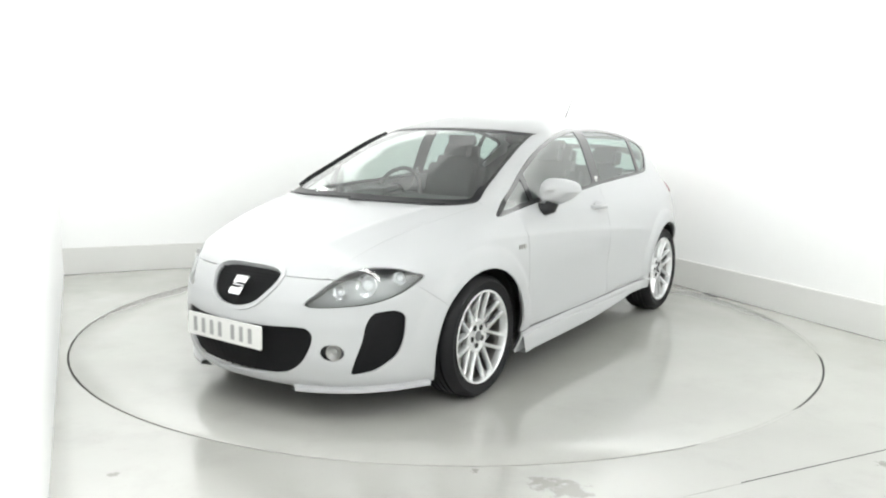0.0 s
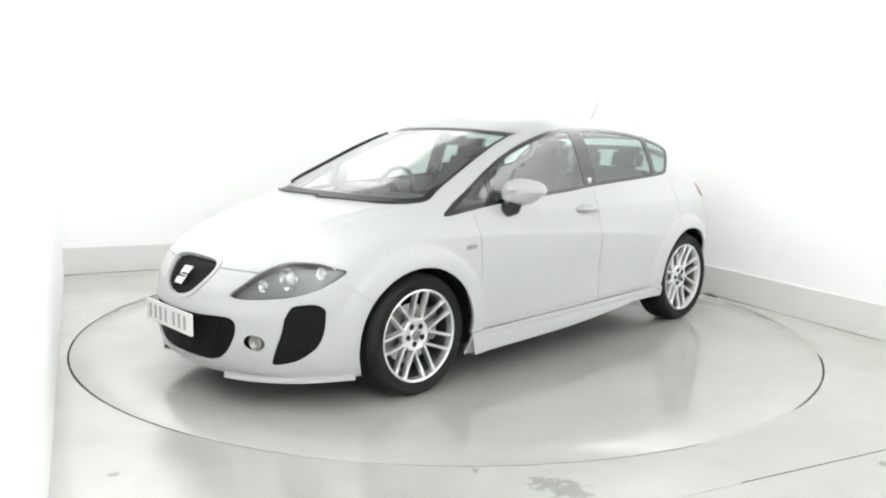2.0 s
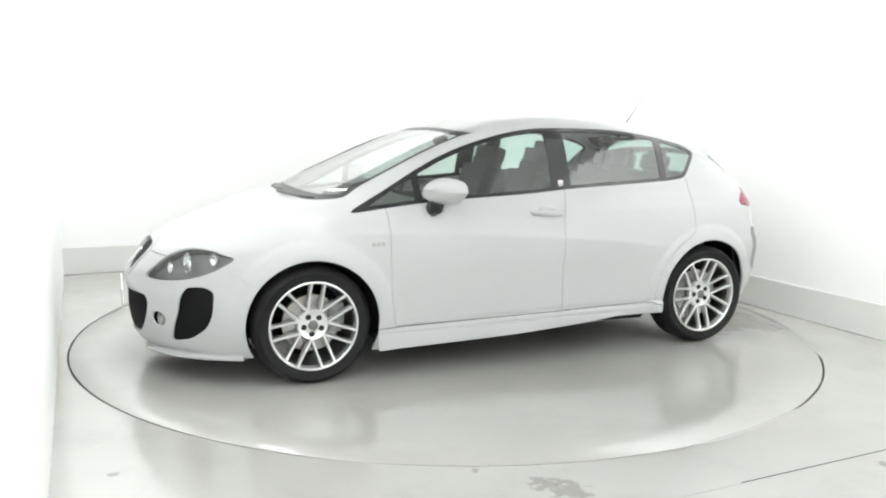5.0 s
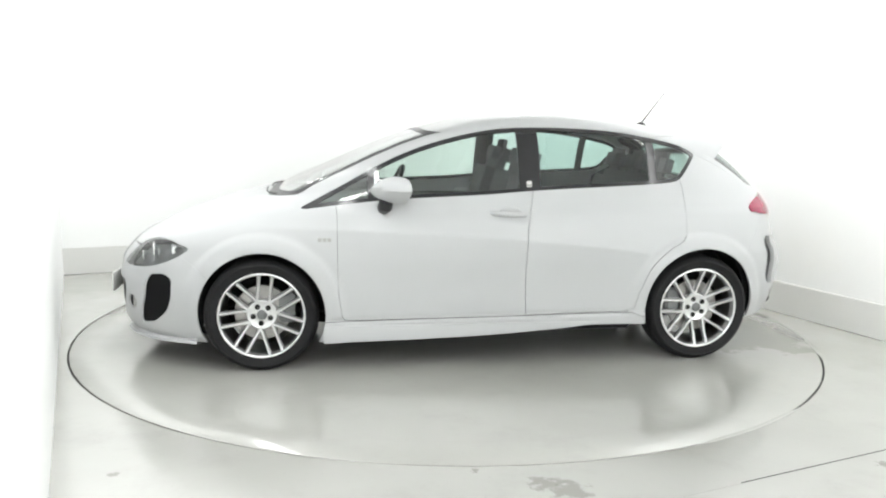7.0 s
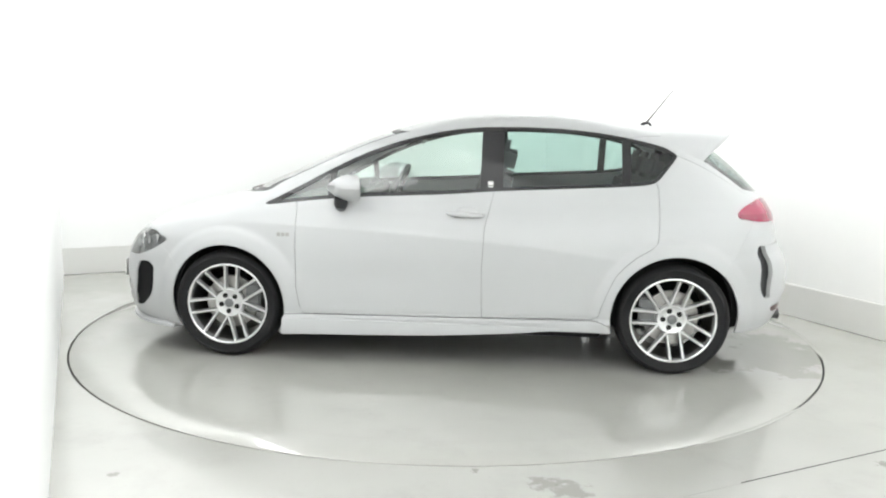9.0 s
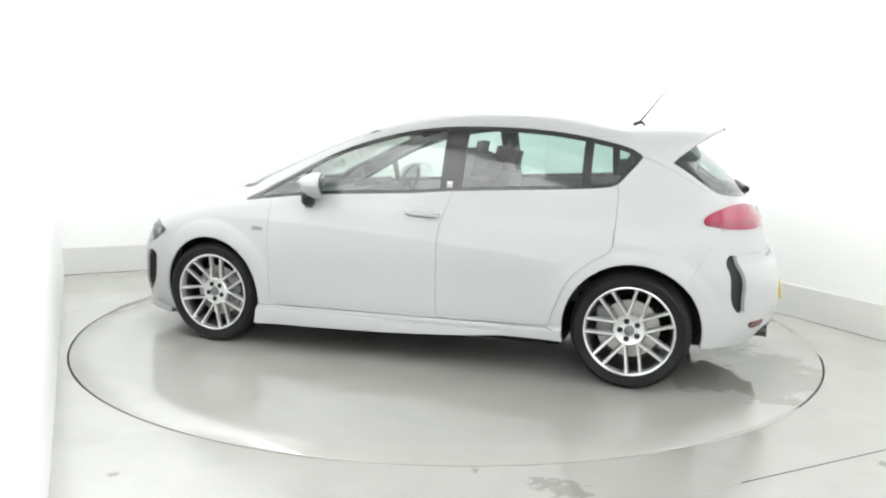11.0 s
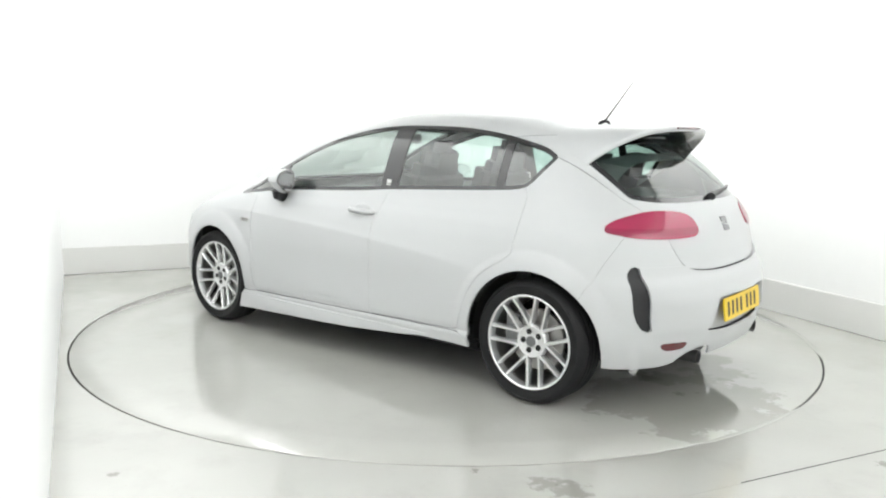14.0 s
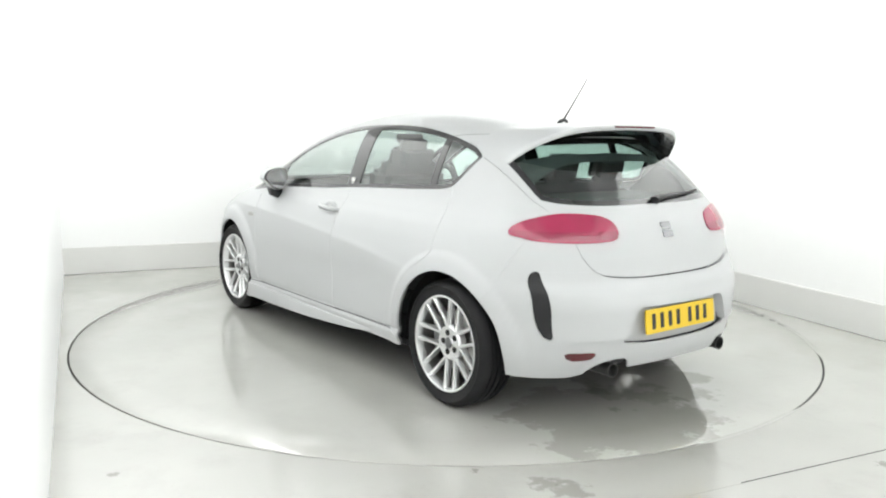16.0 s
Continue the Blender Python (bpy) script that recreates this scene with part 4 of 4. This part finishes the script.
def small_fittings():
    bm = bmesh.new()
    z = roof_z(-1.2, 0)
    tube(bm, [(-1.17, 0, z - .004), (-1.19, 0, z + .014), (-1.215, 0, z + .022), (-1.235, 0, z + .018), (-1.25, 0, z - .004)], [.008, .011, .010, .008, .006], 12)
    aerial = placed("aerial_base", bm, BLACK, label="black aerial base")
    bm = bmesh.new()
    tube(bm, [(-1.212, 0, z + .02), (-1.262, 0, z + .085), (-1.375, 0, z + .235)], [.0055, .0042, .0026], 8)
    placed("aerial_mast", bm, BLACK, aerial)
    # wipers
    for y0, y1, z1 in ((-.05, .55, .974), (-.62, -.06, .976)):
        bm = bmesh.new()
        pts = [(surface_x(y, z) + .010, y, z) for y, z in zip(np.linspace(y0, y1, 9), np.linspace(.966, z1, 9))]
        tube(bm, pts, [.007, .007, .006, .006, .006, .005, .005, .005, .004], 8)
        placed("wiper", bm, BLACK, label="black windscreen wiper")
    bm = bmesh.new()
    tube(bm, [(surface_x(.655 - .0095 * i, 1.0 + .032 * i) + .006, -(.655 - .0095 * i), 1.0 + .032 * i) for i in range(11)], .015, 8)
    placed("screen_pillar_strip", bm, RUBBER, label="black windscreen side strip")
    bm = bmesh.new()
    tube(bm, [(surface_x(y, z, False) - .014, y, z) for y, z in ((0, 1.035), (-.02, 1.045), (-.12, 1.052), (-.3, 1.062), (-.42, 1.07))], [.024, .018, .012, .009, .006], 10)
    placed("rear_wiper", bm, BLACK, label="black rear wiper")
    # lamps
    for s in (1, -1):
        for y, z, r, back in ((.595, .645, .052, .036), (.69, .672, .030, .048), (.50, .610, .030, .040)):
            x = surface_x(y, z)
            bm = bmesh.new()
            m = pose(x - back, s * y, z, 0, 0, -90 + s * (12 if y < .65 else 22))
            lathe(bm, [(.0005, -.02), (r * .5, -.026), (r * .75, -.020), (r * .97, -.002), (r * 1.03, 0), (r * 1.06, -.006)], 32, m)
            bowl = placed("lamp_bowl", bm, CHROME, label="chrome headlight bowl")
            bm = bmesh.new()
            bmesh.ops.create_uvsphere(bm, u_segments=20, v_segments=12, radius=r * .52, matrix=m @ pose(0, -.018, 0) @ Matrix.Diagonal((1, .6, 1, 1)))
            placed("lamp_bulb", bm, PALE_GLASS, bowl)
        x = surface_x(.515, .343)
        bm = bmesh.new()
        m = pose(x - .012, s * .515, .343, 0, 0, -90 + s * 20)
        lathe(bm, [(.0005, -.012), (.015, -.014), (.028, -.006), (.033, .002), (.037, .002), (.039, -.01)], 32, m)
        lamp = placed("fog_light", bm, STEEL, label="round chrome-ringed fog light")
        bm = bmesh.new()
        lathe(bm, [(.0005, .004), (.02, .002), (.031, -.002)], 32, m)
        placed("fog_lens", bm, CLEAR, lamp)
        # exhaust
        bm = bmesh.new()
        m = pose(-1.93, s * .415, .288, 0, 0, 90)
        lathe(bm, [(.029, -.14), (.032, .05), (.034, .058), (.034, .062), (.030, .062), (.028, .04), (.026, -.02), (.001, -.03)], 32, m)
        placed("exhaust_tip", bm, SOOT, label="dark sooty steel exhaust tip")
        # splitter lip
        bm = bmesh.new()
        rows = []
        for x in np.linspace(2.10, 1.64, 24):
            y = surface_y(x, .18)
            d = .016
            rows.append([bm.verts.new(p) for p in ((x - .01, s * (y - .03), .178), (x + d * .7, s * (y + d), .162), (x + d * .7, s * (y + d), .146), (x - .02, s * (y - .04), .140))])
        for p, q in zip(rows, rows[1:]):
            for i in range(3):
                bm.faces.new((p[i], p[i + 1], q[i + 1], q[i]))
        bmesh.ops.recalc_face_normals(bm, faces=bm.faces)
        placed("splitter_lip", bm, PAINT, label="white bumper corner lip")
        # skirt blade
        bm = bmesh.new()
        rows = []
        for x in np.linspace(.948, -.66, 30):
            z = float(HEM(x)) + .004
            y = surface_y(x, .255)
            k = min(1, (x + .68) / .8)
            top = max(.262, z + .006)
            rows.append([bm.verts.new(p) for p in ((x, s * (y - .006), top), (x, s * (y + .012 * k), top - .006), (x, s * (y + .028 * k), z + .004), (x, s * (y + .026 * k), z - .002), (x, s * (y - .06), z - .004))])
        for p, q in zip(rows, rows[1:]):
            for i in range(4):
                bm.faces.new((p[i], p[i + 1], q[i + 1], q[i]))
        bmesh.ops.recalc_face_normals(bm, faces=bm.faces)
        placed("skirt_blade", bm, PAINT, label="white sill skirt blade")


SOOT = material("sooty_steel", (.10, .10, .10), .4, metal=.8, grain=(60, .3))
PALE_GLASS = material("bulb_glass", (.85, .86, .88), .1, coat=.5)
small_fittings()


# ---- cabin ----
def cabin():
    for s in (1, -1):
        seat = new("front_seat")
        seat.parent = CAR
        tagged(seat, "dark grey cloth front seat")
        y = s * .37
        for name, dims, m, b in (("seat_cushion", (.27, .25, .09), pose(.10, y, .46, 0, -8), .06), ("seat_backrest", (.10, .255, .37), pose(-.19, y, .80, 0, -16), .07),
                                 ("headrest", (.075, .15, .105), pose(-.31, y, 1.19, 0, -14), .06)):
            bm = bmesh.new()
            box(bm, -dims[0], dims[0], -dims[1], dims[1], -dims[2], dims[2], m, b)
            bmesh.ops.transform(bm, matrix=MOVE, verts=bm.verts)
            part(name, bm, CLOTH, seat)
        bm = bmesh.new()
        for d in (-.05, .05):
            tube(bm, [(-.27, y + d, 1.05), (-.30, y + d, 1.15)], .007, 8)
        bmesh.ops.transform(bm, matrix=MOVE, verts=bm.verts)
        part("headrest_post", bm, STEEL, seat)
    bench = new("rear_bench")
    bench.parent = CAR
    tagged(bench, "dark grey cloth rear bench")
    for name, dims, m, b in [("seat_cushion", (.25, .60, .09), pose(-.78, 0, .48), .06), ("seat_backrest", (.07, .60, .30), pose(-1.08, 0, .80, 0, -20), .06)] + \
                            [("headrest", (.05, .13, .085), pose(-1.20, y, 1.155, 0, -14), .04) for y in (-.38, 0, .38)]:
        bm = bmesh.new()
        box(bm, -dims[0], dims[0], -dims[1], dims[1], -dims[2], dims[2], m, b)
        bmesh.ops.transform(bm, matrix=MOVE, verts=bm.verts)
        part(name, bm, CLOTH, bench)
    bm = bmesh.new()
    box(bm, -.20, .36, -.66, .66, -.14, .08, pose(.72, 0, .86, 0, 4), .05)
    box(bm, -.06, .14, -.17, .17, -.03, .05, pose(.66, -.37, .95, 0, 6), .03)
    dash = placed("dashboard", bm, TRIM, label="dark grey dashboard")
    bm = bmesh.new()
    ring = [(math.cos(a) * .18, math.sin(a) * .18) for a in np.linspace(0, 2 * math.pi, 40)]
    m = pose(.46, -.37, .93, 0, 0, 0) @ pose(0, 0, 0, 0, -24, 0)
    tube(bm, [m @ Vector((0, a, b)) for a, b in ring], .015, 10, caps=False)
    for a in (0, 180, 250, 290):
        tube(bm, [m @ Vector((.03, 0, 0)), m @ Vector((0, .175 * math.cos(radians(a)), .175 * math.sin(radians(a))))], .012, 8)
    bmesh.ops.create_uvsphere(bm, u_segments=20, v_segments=10, radius=1, matrix=m @ pose(.03, 0, 0) @ Matrix.Diagonal((.03, .07, .06, 1)))
    placed("steering_wheel", bm, BLACK, label="black steering wheel")
    bm = bmesh.new()
    box(bm, -.012, .012, -.11, .11, -.032, .032, pose(.24, 0, 1.29, 0, 8), .010)
    placed("cabin_mirror", bm, BLACK, label="black interior mirror")
    bm = bmesh.new()
    box(bm, -.18, .18, -.56, .56, -.012, .012, pose(-1.38, 0, 1.01), .008)
    placed("parcel_shelf", bm, TRIM, label="dark grey parcel shelf")


cabin()


def motions():
    turn = [(0, 235.26), (.5, 233.38), (1, 230.63), (1.5, 227.32), (2, 223.8), (2.5, 220.31), (3, 216.8), (3.5, 213.3), (4, 209.82),
            (4.5, 206.36), (5, 202.9), (5.5, 199.44), (6, 195.97), (6.5, 192.5), (7, 188.98), (7.5, 185.48), (8, 181.97), (8.5, 178.5), (9, 175.08),
            (9.5, 171.73), (10, 168.38), (10.5, 165.04), (11, 161.71), (11.5, 158.4), (12, 155.09), (12.5, 151.74), (13, 148.32), (13.5, 144.95),
            (14, 141.54), (14.5, 138.1), (15, 134.6), (15.5, 131.17), (16, 127.65)]
    for thing in (CAR, TABLE):
        walk(thing, [(t, pose(0, 0, 0, 0, 0, a)) for t, a in turn])


motions()
